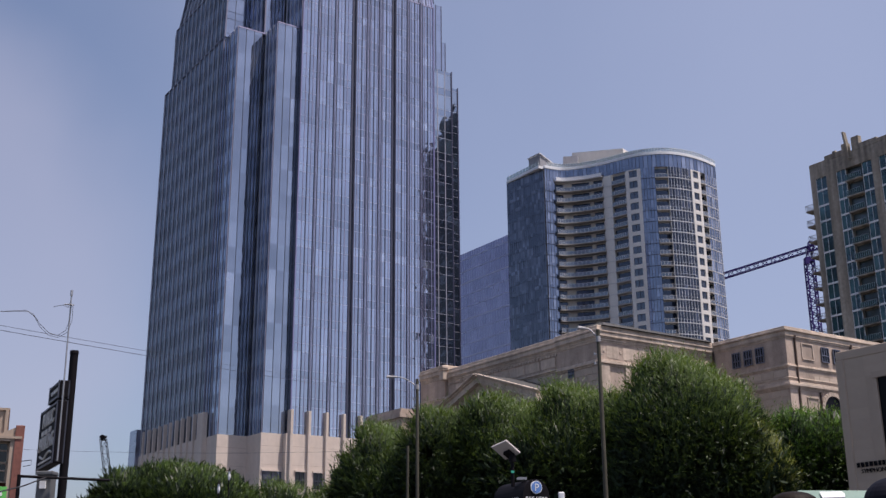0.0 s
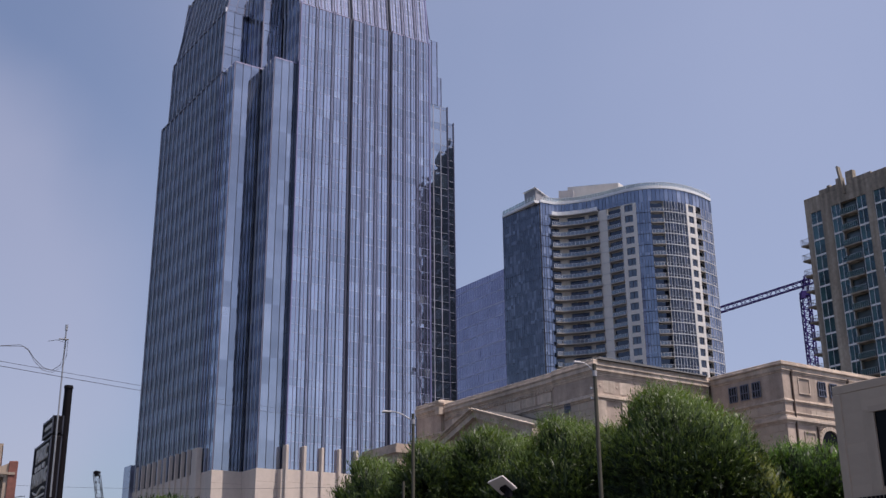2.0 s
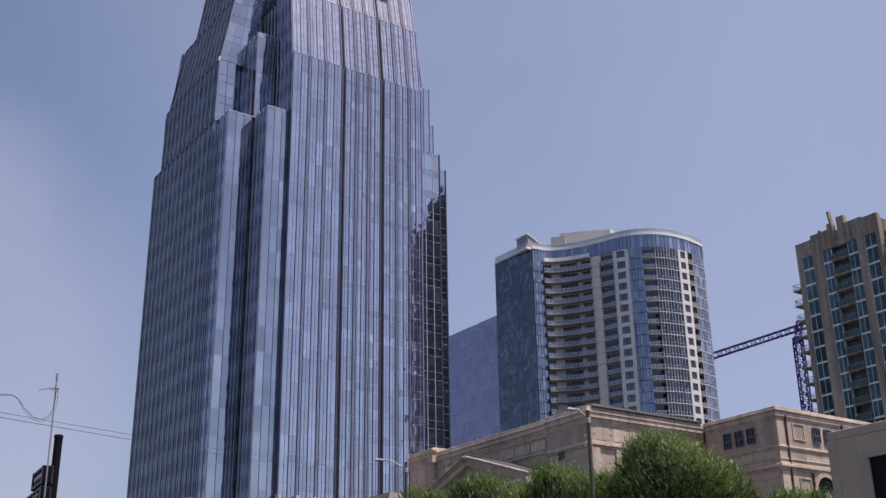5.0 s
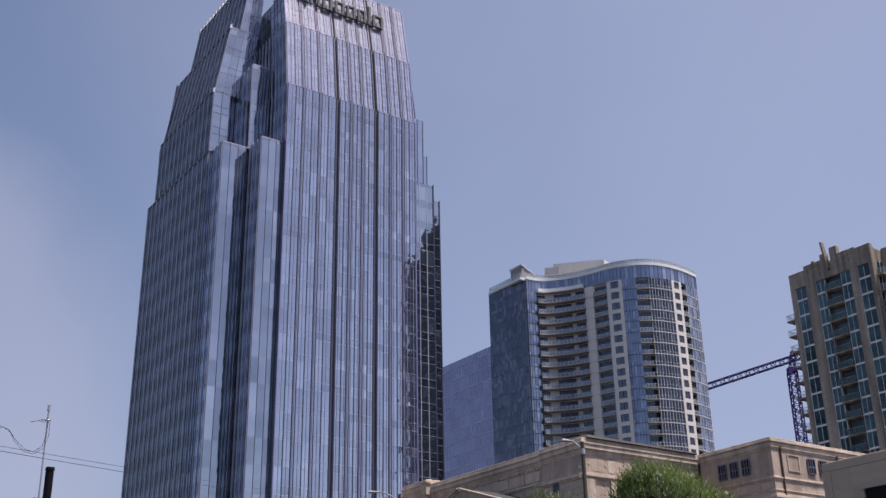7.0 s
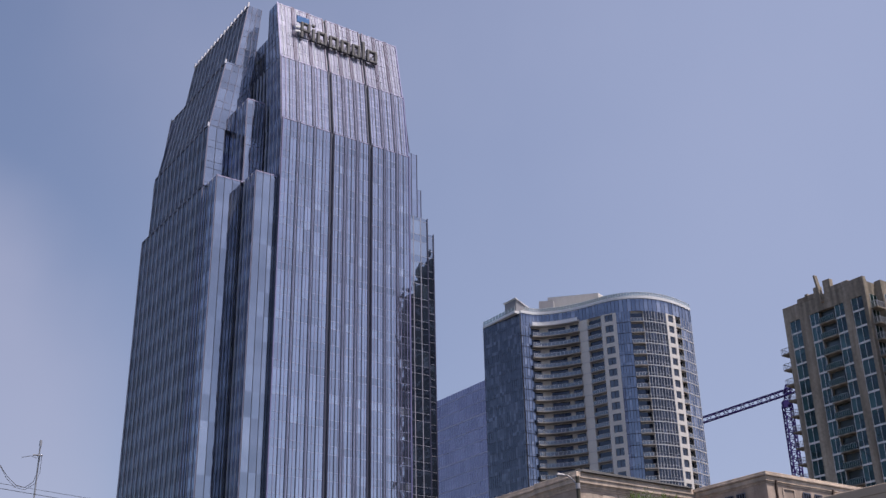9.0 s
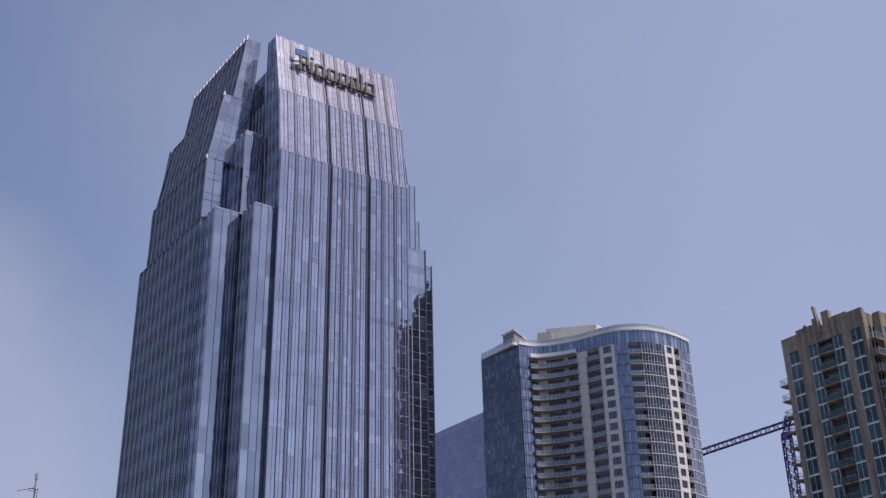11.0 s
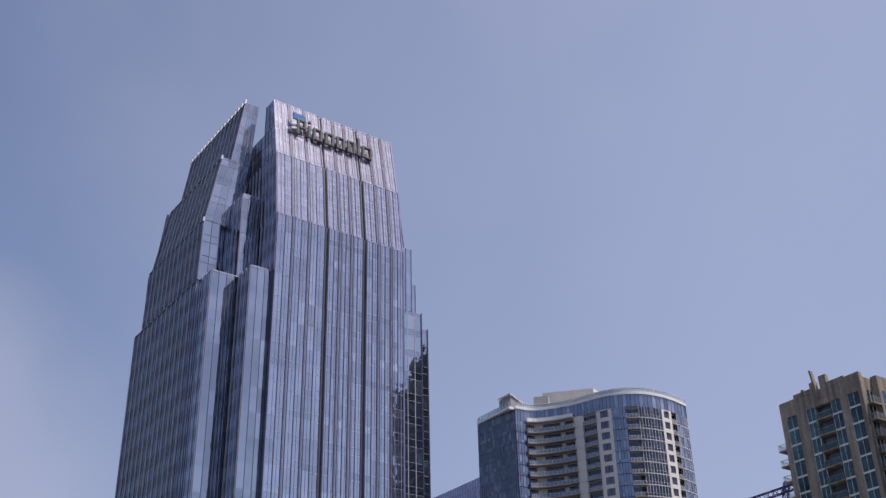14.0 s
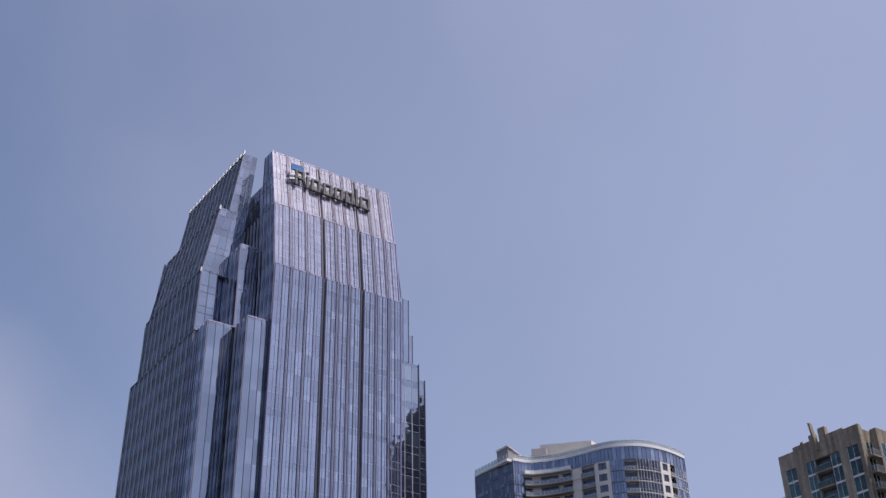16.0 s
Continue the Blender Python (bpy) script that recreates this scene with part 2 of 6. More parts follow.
M_CONDO_WALL = mat("cream_panel", (0.66, 0.635, 0.60), 0.75, 0, 0.05, 0.6, streak=0.06)
M_CONDO_SLAB = mat("balcony_slab", (0.54, 0.535, 0.535), 0.8, 0, 0.06, 0.7, streak=0.08)
# darker slab copy: the shade of the undersides is put into the colour
M_CONDO_DECK = mat("shaded_balcony_deck", (0.34, 0.315, 0.29), 0.85, 0, 0.08, 0.7, streak=0.1)
M_CONDO_GLASS = glass_mat("condo_glass", (0.016, 0.025, 0.05), (0.20, 0.225, 0.29), (0.70, 0.79, 1.0), 0.28, share=0.5)
M_CONDO_DARK = glass_mat("condo_window", (0.018, 0.023, 0.038), (0.10, 0.115, 0.155), (0.76, 0.86, 1.0), 0.12, share=0.3)
M_RAIL_GLASS = glass_mat("rail_glass", (0.05, 0.06, 0.08), (0.16, 0.175, 0.20), (0.8, 0.9, 1.0), 0.17, share=0.3)
M_TEAL_GLASS = glass_mat("teal_glass", (0.006, 0.016, 0.024), (0.07, 0.185, 0.185), (0.55, 0.85, 0.95), 0.13, share=0.5, patch=0.6)
M_FLAT_DOOR = glass_mat("balcony_door_glass", (0.02, 0.03, 0.034), (0.13, 0.15, 0.15), (0.6, 0.85, 0.92), 0.10, share=0.4)
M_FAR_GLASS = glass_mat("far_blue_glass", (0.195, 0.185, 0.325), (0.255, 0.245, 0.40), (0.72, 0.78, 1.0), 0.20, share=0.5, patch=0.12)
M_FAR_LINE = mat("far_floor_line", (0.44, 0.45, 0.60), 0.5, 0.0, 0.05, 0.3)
M_PALE_SCREEN = clear_glass_mat("pale_screen_glass", (0.50, 0.51, 0.53), 0.55)
M_CREAM_ROOF = mat("cream_render", (0.56, 0.535, 0.51), 0.8, 0, 0.06, 0.6, streak=0.08)
M_WHITE = mat("white_paint", (0.72, 0.73, 0.745), 0.6, 0, 0.05, 0.8)
M_BLACK = mat("black_paint", (0.007, 0.006, 0.008), 0.65, 0.0, 0.15, 2.0, spec=0.10)
M_STEEL = mat("crane_steel", (0.055, 0.038, 0.155), 0.8, 0.0, 0.15, 1.0, spec=0.1)
M_GALV = mat("galvanised_steel", (0.40, 0.40, 0.41), 0.45, 0.7, 0.1, 4.0)
M_LAMP_GREY = mat("lamp_grey_paint", (0.36, 0.35, 0.36), 0.6, 0.1, 0.1, 3.0)
M_POLE = mat("weathered_pole", (0.068, 0.063, 0.044), 0.8, 0, 0.2, 2.0, 0.3, streak=0.2)
M_RUST = mat("rusty_iron", (0.075, 0.05, 0.04), 0.8, 0, 0.2, 2.0, 0.2, streak=0.2)
M_WIRE = mat("cable_rubber", (0.02, 0.02, 0.024), 0.6, 0, 0.1, 2.0)
M_TAN = mat("tan_stucco", (0.40, 0.32, 0.25), 0.85, 0, 0.1, 1.0, 0.1, streak=0.12)
M_DARK_WINDOW = glass_mat("dark_window", (0.006, 0.007, 0.009), (0.025, 0.028, 0.032), (0.9, 0.95, 1.0), 0.03)
M_GREEN = mat("green_banner", (0.11, 0.48, 0.10), 0.6, 0, 0.06, 1.0)
M_TEAL_ROOF = mat("pale_green_roof", (0.17, 0.27, 0.225), 0.45, 0.0, 0.08, 1.0)
M_RED = mat("red_trim", (0.42, 0.13, 0.07), 0.5, 0, 0.08, 1.0)
M_BLUE = mat("blue_enamel", (0.03, 0.16, 0.42), 0.4, 0, 0.05, 1.0)
M_SIGN_GREY = mat("dark_letter", (0.10, 0.098, 0.10), 0.6, 0.0, 0.1, 0.8)
M_SLATE = mat("dark_slate_roof", (0.065, 0.065, 0.066), 0.8, 0, 0.2, 1.5, 0.2, spec=0.15)
M_STAIR = mat("grey_render", (0.27, 0.27, 0.29), 0.8, 0, 0.08, 0.8, streak=0.1)
M_FIN_EDGE = mat("crown_fin_edge", (0.085, 0.055, 0.10), 0.5, 0.2, 0.1, 0.6)
M_RIBBON = glass_mat("ribbon_window", (0.004, 0.006, 0.014), (0.06, 0.075, 0.12), (0.7, 0.8, 1.0), 0.07, share=0.35)
M_BLOCK = mat("limestone_block", (0.48, 0.395, 0.32), 0.85, 0, 0.09, 0.9, 0.2, streak=0.12, per="object", amount=0.07)
M_BARK = mat("bark", (0.10, 0.075, 0.055), 0.9, 0, 0.25, 4.0, 0.6)


# ---- building helpers ----
class Geo:
    """Collects faces and becomes one mesh."""

    def __init__(self):
        self.v, self.f = [], []

    def quad(self, *p):
        n = len(self.v)
        self.v += [tuple(q) for q in p]
        self.f.append(tuple(range(n, n + len(p))))

    def hexa(self, c):
        n = len(self.v)
        self.v += [tuple(q) for q in c]
        self.f += [tuple(n + i for i in k) for k in ((3, 2, 1, 0), (4, 5, 6, 7), (0, 1, 5, 4), (1, 2, 6, 5), (2, 3, 7, 6), (3, 0, 4, 7))]

    def box(self, x0, x1, y0, y1, z0, z1):
        self.hexa([(x0, y0, z0), (x1, y0, z0), (x1, y1, z0), (x0, y1, z0), (x0, y0, z1), (x1, y0, z1), (x1, y1, z1), (x0, y1, z1)])

    def bar(self, p, q, side, out, w, d0, d1):
        """A bar from p to q, w wide along side, from d0 to d1 along out."""
        p, q, s, o = Vector(p), Vector(q), Vector(side) * (w / 2), Vector(out)
        self.hexa([p - s + o * d0, p + s + o * d0, p + s + o * d1, p - s + o * d1, q - s + o * d0, q + s + o * d0, q + s + o * d1, q - s + o * d1])

    def prism(self, poly, z0, z1):
        n, k = len(self.v), len(poly)
        self.v += [(x, y, z0) for x, y in poly] + [(x, y, z1) for x, y in poly]
        self.f += [tuple(range(n + k - 1, n - 1, -1)), tuple(range(n + k, n + 2 * k))]
        self.f += [(n + i, n + (i + 1) % k, n + k + (i + 1) % k, n + k + i) for i in range(k)]

    def tube(self, p, q, r0, r1=None, n=8):
        r1 = r0 if r1 is None else r1
        p, q = Vector(p), Vector(q)
        d = (q - p).normalized()
        a = d.orthogonal().normalized()
        b = d.cross(a)
        k = len(self.v)
        for c, r in ((p, r0), (q, r1)):
            self.v += [tuple(c + (a * math.cos(t) + b * math.sin(t)) * r) for t in (2 * math.pi * i / n for i in range(n))]
        self.f += [(k + i, k + (i + 1) % n, k + n + (i + 1) % n, k + n + i) for i in range(n)]
        self.f += [tuple(range(k + n - 1, k - 1, -1)), tuple(range(k + n, k + 2 * n))]

    def pipe(self, pts, r, n=6):
        pts = [Vector(p) for p in pts]
        k = len(self.v)
        for i, c in enumerate(pts):
            d = (pts[min(i + 1, len(pts) - 1)] - pts[max(i - 1, 0)]).normalized()
            a = d.cross(Vector((0.31, 0.2, 0.93))).normalized()
            b = d.cross(a)
            self.v += [tuple(c + (a * math.cos(t) + b * math.sin(t)) * r) for t in (2 * math.pi * j / n for j in range(n))]
        for i in range(len(pts) - 1):
            o = k + i * n
            self.f += [(o + j, o + (j + 1) % n, o + n + (j + 1) % n, o + n + j) for j in range(n)]
        e = k + (len(pts) - 1) * n
        self.f += [tuple(range(k + n - 1, k - 1, -1)), tuple(range(e, e + n))]

    def mesh(self, name, material):
        me = bpy.data.meshes.new(name)
        me.from_pydata(self.v, [], self.f)
        me.materials.append(material)
        return me

    def make(self, name, material, parent=None, label="", **tags):
        ob = new(name, self.mesh(name, material))
        ob.parent = parent
        return tagged(ob, label, **tags)


def soften(ob, width, segments=2):
    b = ob.modifiers.new("worn_edges", "BEVEL")
    b.width, b.segments, b.limit_method = width, segments, "ANGLE"
    return ob


def base(name, m, label, category, group="", kind=""):
    ob = new(name)
    ob.matrix_world = m
    return tagged(ob, label, category, group, kind)


STREET_TURN = math.degrees(math.atan2(0.5592, 0.829))  # the street grid against the camera's first heading


def lerp(a, b, t):
    return tuple(x + (y - x) * t for x, y in zip(a, b))


def levels(z0, z1, start, step, parts):
    """Heights between z0 and z1 at which storeys divide: (height, height, is spandrel)."""
    cuts = []
    k = math.floor((z0 - start) / step) - 1
    while start + k * step < z1:
        f = start + k * step
        for a, b, s in parts:
            lo, hi = max(z0, f + a), min(z1, f + b)
            if hi - lo > 0.15:
                cuts.append((lo, hi, s))
        k += 1
    return cuts


FLOOR = 4.0
TOWER_PARTS = ((0.0, 1.3, True), (1.3, 4.0, False))


def curtain(parent, b0, b1, t0, t1, cols, name, glass, spandrel, mull=0.07, proud=0.05, rows=0.06, loose=None, bars=None, parts=TOWER_PARTS, row_bars=None):
    """A glazed wall between its lower corners b0, b1 and upper corners t0, t1 (outward is to the right of b0 to b1):
    panes, spandrels and a grid of slim mullions. loose: a list that receives each vision pane as an object of its own."""
    b0, b1, t0, t1 = (Vector(p) for p in (b0, b1, t0, t1))
    side = (b1 - b0).normalized()
    up = (t0 - b0 + t1 - b1).normalized()
    out = side.cross(up).normalized()
    z0, z1 = b0.z, t0.z
    rnd = random.Random(sum(ord(c) for c in name) + int(z0 * 10))
    cuts = [i / cols for i in range(cols + 1)] if isinstance(cols, int) else cols
    def at(s, z):
        k = (z - z0) / (z1 - z0)
        a, b = b0.lerp(t0, k), b1.lerp(t1, k)
        return a.lerp(b, s)
    vis, spa, grid, lines = Geo(), Geo(), Geo(), Geo()
    lv = levels(z0, z1, 24.0, FLOOR, parts)
    for lo, hi, s in lv:
        for c0, c1 in zip(cuts[:-1], cuts[1:]):
            p = [at(c0, lo), at(c1, lo), at(c1, hi), at(c0, hi)]
            j = [out * rnd.uniform(-0.004, 0.004) for _ in range(4)]
            if loose is not None and not s:
                loose.append((p[0], p[1], p[2], p[3]))
            else:
                (spa if s else vis).quad(*[a + b for a, b in zip(p, j)])
        if rows:
            (lines if row_bars else grid).bar(at(0, lo), at(1, lo), up, out, rows, 0, 0.03)
    for c in cuts:
        grid.bar(at(c, z0), at(c, z1), side, out, mull, -0.02, proud)
    if vis.f:
        vis.make("glazing", glass, parent, kind="stuff")
    if spa.f:
        spa.make("spandrel_glass", spandrel, parent, kind="stuff")
    grid.make("mullion_grid", bars or M_MULLION, parent, kind="stuff")
    if lines.f:
        lines.make("transom_grid", row_bars, parent, kind="stuff")
    return at, side, out, up


# ---- ground ----
ground = Geo()
ground.quad((-2500, -2500, 0), (2500, -2500, 0), (2500, 2500, 0), (-2500, 2500, 0))
ground.make("ground", M_ASPHALT, None, "dark grey asphalt street and parking ground", category="ground", kind="structure")


# ---- the glass tower ----
tower = base("office_tower", pose(-22.05, 160.45, 0, 0, 0, STREET_TURN), "tall blue mirrored-glass office tower with stepped crown, stone base", "skyscraper")
CH, T1, T2, TOP = 88.6, 99.3, 112.4, 125.1   # tops of the corner bays, of the shaft, of the second tier and of the crown
BASE = 24.0


def fin(p, q, side, out, w=0.12, depth=0.42, material=None, name="fin"):
    g = Geo()
    g.bar(p, q, side, out, w, 0.0, depth)
    return g.make(name, material or M_FIN, tower)


TIER_PARTS = ((0.0, 1.3, True), (1.3, 2.65, False), (2.65, 4.0, False))


def bay_wall(name, u0, u1, tiers, units, loose=None):
    """One bay of the broad face through its three tiers, with paired fins between its units."""
    n = units * 2
    for k, (z0, z1, v0, v1) in enumerate(tiers):
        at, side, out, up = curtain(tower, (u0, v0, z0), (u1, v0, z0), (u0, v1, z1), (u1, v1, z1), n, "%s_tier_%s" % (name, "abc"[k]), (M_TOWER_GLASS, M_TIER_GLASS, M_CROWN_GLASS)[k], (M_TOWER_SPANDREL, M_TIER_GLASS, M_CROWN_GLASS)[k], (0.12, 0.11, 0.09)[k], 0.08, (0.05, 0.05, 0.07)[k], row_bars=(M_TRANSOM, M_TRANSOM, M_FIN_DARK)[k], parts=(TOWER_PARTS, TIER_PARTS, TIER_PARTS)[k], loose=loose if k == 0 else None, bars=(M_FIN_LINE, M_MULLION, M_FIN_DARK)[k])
        for i in range(units + 1):
            s = i / units
            outer = (i == 0 and u0 < 1) or (i == units and u1 > 24)
            for d in ((-0.24, 0.0, 0.24) if 0 < i < units else ((0.1,) if i == 0 else (-0.1,))):
                e = s + d / (u1 - u0)
                fin(at(e, z0), at(e, z1 + 0.2), side, out, (0.16 if outer else 0.09 if i in (0, units) else ((0.12, 0.12, 0.08)[k] if d else 0.06)), 0.13, M_INFILL if outer else M_FIN_EDGE if k == 2 else M_FIN_LINE if d else M_FIN)
            if 0 < i < units:
                g = Geo()
                g.bar(at(s, z0), at(s, z1), side, out, (0.42, 0.44, 0.46)[k], -0.01, 0.06)
                g.make("fin_infill", (M_TOWER_GLASS, M_TIER_GLASS, M_CROWN_GLASS)[k], tower)
        for i in range(units * 2):
            for d in (-0.62, 0.62) if i % 2 else (0.0,) if k else ():
                e = (i + (0.5 if not i % 2 else 0.0)) / (units * 2) + d / (u1 - u0)
                fin(at(e, z0), at(e, z1), side, out, 0.07 if k else 0.05, 0.07, M_SHADE_FIN if k == 2 else M_FIN, "pale_rib")
        # the cap that each tier ends with
        cap = Geo()
        cap.bar(at(0, z1), at(1, z1), up, out, 0.14, -0.9, 0.06)
        cap.make("tier_cap", M_FIN, tower)


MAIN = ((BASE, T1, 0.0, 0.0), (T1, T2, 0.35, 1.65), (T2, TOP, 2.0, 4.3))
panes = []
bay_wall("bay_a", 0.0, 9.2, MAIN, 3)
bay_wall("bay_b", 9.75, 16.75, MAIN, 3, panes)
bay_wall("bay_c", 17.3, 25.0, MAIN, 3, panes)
for u0, u1 in ((9.2, 9.75), (16.75, 17.3)):
    for z0, z1, v0, v1 in MAIN:
        g = Geo()
        g.quad((u0, v0 + 0.22, z0), (u1, v0 + 0.22, z0), (u1, v1 + 0.22, z1), (u0, v1 + 0.22, z1))
        g.quad((u0, v0, z0), (u0, v0 + 0.22, z0), (u0, v1 + 0.22, z1), (u0, v1, z1))
        g.quad((u1, v0 + 0.22, z0), (u1, v0, z0), (u1, v1, z1), (u1, v1 + 0.22, z1))
        g.make("shadow_slot", M_SLOT, tower)


def wall(name, a, b, z0, z1, cols, glass=M_TOWER_GLASS, spandrel=None, a1=None, b1=None, mull=0.07, proud=0.05, bars=None, rows=0.045):
    spandrel = spandrel or (M_CORNER_GLASS if glass == M_CORNER_GLASS else M_BAND if glass in (M_TOWER_SHADE_PANE, M_RIGHT_GLASS) else M_TOWER_SPANDREL)
    return curtain(tower, (*a, z0), (*b, z0), (*(a1 or a), z1), (*(b1 or b), z1), cols, name, glass, spandrel, mull, proud, rows, bars=bars)


# left flank: tall fins over glass coloured dark for its shaded side, vertical below, leaning in above
L1, L2, LTOP = 100.2, 113.6, 126.9   # the flank's own tiers stand a little higher
FLANK = (("flank_low", -8.8, -8.8, 36.5, 10.2, BASE, CH), ("flank_mid", -8.8, -8.6, 33.4, 10.0, CH, L1), ("flank_upper", -8.5, -6.3, 32.5, 10.0, L1, L2), ("flank_crown", -4.6, -2.75, 33.4, 10.0, L2, LTOP))
FLANK_PARTS = ((0.0, 2.0, True), (2.0, 4.0, False))


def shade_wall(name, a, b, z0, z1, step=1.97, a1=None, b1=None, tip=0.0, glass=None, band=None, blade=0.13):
    """A wall that turns from the sun: broad dark and dim bands of glass, the shade put into their colour, behind pale
    upright fins.
    """
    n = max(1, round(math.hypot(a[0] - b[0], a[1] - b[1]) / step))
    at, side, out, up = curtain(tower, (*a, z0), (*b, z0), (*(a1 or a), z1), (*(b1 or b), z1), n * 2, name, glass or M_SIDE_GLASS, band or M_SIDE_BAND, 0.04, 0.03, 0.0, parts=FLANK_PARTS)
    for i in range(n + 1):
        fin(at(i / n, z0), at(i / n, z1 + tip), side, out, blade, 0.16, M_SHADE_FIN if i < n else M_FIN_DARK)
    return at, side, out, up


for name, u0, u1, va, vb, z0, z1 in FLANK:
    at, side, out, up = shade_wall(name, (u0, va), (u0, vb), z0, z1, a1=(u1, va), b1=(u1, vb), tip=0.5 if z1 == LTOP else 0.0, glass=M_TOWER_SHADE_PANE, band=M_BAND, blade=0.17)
    cap = Geo()
    cap.bar(at(0, z1), at(1, z1), up, out, 0.12, -0.4, 0.12)
    cap.make("tier_cap", M_FIN_DARK, tower)
    if z1 == LTOP:
        for i in range(17):
            fin(at(i / 16, z1 - 0.35), at(i / 16, z1 + 0.6), side, out, 0.34, 0.3, M_LIGHT_BAR, "fin_tip")
    if z0 > BASE:
        fin(at(1, z1 - 0.5), at(1, z1 + 0.35), side, out, 0.3, 0.3, M_LIGHT_BAR, "fin_tip")
# the zigzag corner between flank and broad face
wall("corner_return_a", (-8.8, 10.2), (-8.4, 10.2), BASE, CH, 1)
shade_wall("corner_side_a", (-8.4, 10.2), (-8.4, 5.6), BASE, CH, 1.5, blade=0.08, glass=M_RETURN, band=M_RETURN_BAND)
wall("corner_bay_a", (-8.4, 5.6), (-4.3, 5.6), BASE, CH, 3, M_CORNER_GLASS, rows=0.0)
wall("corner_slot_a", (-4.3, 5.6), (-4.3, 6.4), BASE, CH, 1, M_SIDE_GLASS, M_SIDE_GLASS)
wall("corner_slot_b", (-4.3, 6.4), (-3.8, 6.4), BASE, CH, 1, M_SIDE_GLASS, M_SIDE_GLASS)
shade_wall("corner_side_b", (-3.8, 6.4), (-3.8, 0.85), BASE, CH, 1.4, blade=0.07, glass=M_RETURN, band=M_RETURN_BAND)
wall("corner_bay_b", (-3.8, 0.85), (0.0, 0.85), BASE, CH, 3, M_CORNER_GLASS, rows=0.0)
# all dark band: the narrow return's shade is put into the glass colour
wall("main_side_low", (0.0, 0.85), (0.0, 0.0), BASE, CH, 1, M_BAND, M_BAND)
for z, u0, u1, v0, v1 in ((CH, -8.4, -3.8, 5.6, 10.4), (CH, -3.8, 0.0, 0.85, 6.0)):
    g = Geo()
    g.box(u0, u1 - 0.02, v0 - 0.03, v1, z - 0.12, z + 0.1)
    g.make("corner_cap", M_FIN, tower)
# upper corner: a slimmer pillar, the flank's own end wall and the side of the broad face
PIL = 104.8
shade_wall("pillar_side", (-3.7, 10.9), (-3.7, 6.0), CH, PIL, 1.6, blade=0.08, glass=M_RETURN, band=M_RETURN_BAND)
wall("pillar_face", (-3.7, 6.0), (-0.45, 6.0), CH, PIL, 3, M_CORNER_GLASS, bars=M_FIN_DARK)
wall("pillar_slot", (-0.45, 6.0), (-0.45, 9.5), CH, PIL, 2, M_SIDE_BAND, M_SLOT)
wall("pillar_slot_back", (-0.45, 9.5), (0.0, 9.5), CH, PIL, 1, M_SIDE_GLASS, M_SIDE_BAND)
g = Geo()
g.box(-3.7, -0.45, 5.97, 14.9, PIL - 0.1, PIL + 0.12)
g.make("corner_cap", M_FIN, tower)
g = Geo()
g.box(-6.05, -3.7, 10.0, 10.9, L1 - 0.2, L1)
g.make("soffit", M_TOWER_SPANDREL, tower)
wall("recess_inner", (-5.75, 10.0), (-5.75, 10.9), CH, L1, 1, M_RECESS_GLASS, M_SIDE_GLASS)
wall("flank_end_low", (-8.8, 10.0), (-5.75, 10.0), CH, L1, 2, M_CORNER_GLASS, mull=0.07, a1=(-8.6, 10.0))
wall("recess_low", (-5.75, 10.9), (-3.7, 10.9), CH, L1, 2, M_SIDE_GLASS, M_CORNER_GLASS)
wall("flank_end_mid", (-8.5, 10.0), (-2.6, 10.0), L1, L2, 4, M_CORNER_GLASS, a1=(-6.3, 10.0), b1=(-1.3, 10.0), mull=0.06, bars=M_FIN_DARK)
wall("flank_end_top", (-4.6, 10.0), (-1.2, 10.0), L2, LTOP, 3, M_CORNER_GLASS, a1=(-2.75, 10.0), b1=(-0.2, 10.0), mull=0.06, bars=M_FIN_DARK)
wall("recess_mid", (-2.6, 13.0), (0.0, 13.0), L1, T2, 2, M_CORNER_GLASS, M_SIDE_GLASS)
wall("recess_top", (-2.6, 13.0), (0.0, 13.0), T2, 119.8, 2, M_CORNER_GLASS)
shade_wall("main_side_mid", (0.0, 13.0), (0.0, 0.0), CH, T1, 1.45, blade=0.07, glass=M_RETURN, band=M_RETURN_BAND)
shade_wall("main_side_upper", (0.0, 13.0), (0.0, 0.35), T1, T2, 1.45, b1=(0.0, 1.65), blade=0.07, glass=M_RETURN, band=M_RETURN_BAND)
wall("main_side_top", (0.0, 13.0), (0.0, 2.0), T2, 119.0, 8, M_CORNER_GLASS, b1=(0.0, 3.2))
wall("main_side_crown", (0.0, 7.0), (0.0, 3.2), 119.0, TOP, 2, M_CORNER_GLASS, b1=(0.0, 4.3))
# right corner, stepping back from the broad face
wall("right_side_a", (25.0, 0.0), (25.0, 1.2), BASE, CH, 1)
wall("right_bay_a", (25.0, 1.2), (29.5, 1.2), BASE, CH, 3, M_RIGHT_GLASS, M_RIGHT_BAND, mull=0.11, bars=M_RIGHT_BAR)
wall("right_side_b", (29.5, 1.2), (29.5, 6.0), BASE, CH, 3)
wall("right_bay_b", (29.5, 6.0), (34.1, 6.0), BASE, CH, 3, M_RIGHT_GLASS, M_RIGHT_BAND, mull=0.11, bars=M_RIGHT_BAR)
for u, v in ((29.5, 1.2), (34.1, 6.0)):
    fin((u - 0.09, v, BASE), (u - 0.09, v, CH + 0.2), (1, 0, 0), (0, -1, 0), 0.16, 0.14, M_FIN_LINE)
wall("right_side_c", (34.1, 6.0), (34.1, 37.0), BASE, CH, 20)
wall("back_low", (34.1, 37.0), (-8.8, 37.0), BASE, CH, 28)
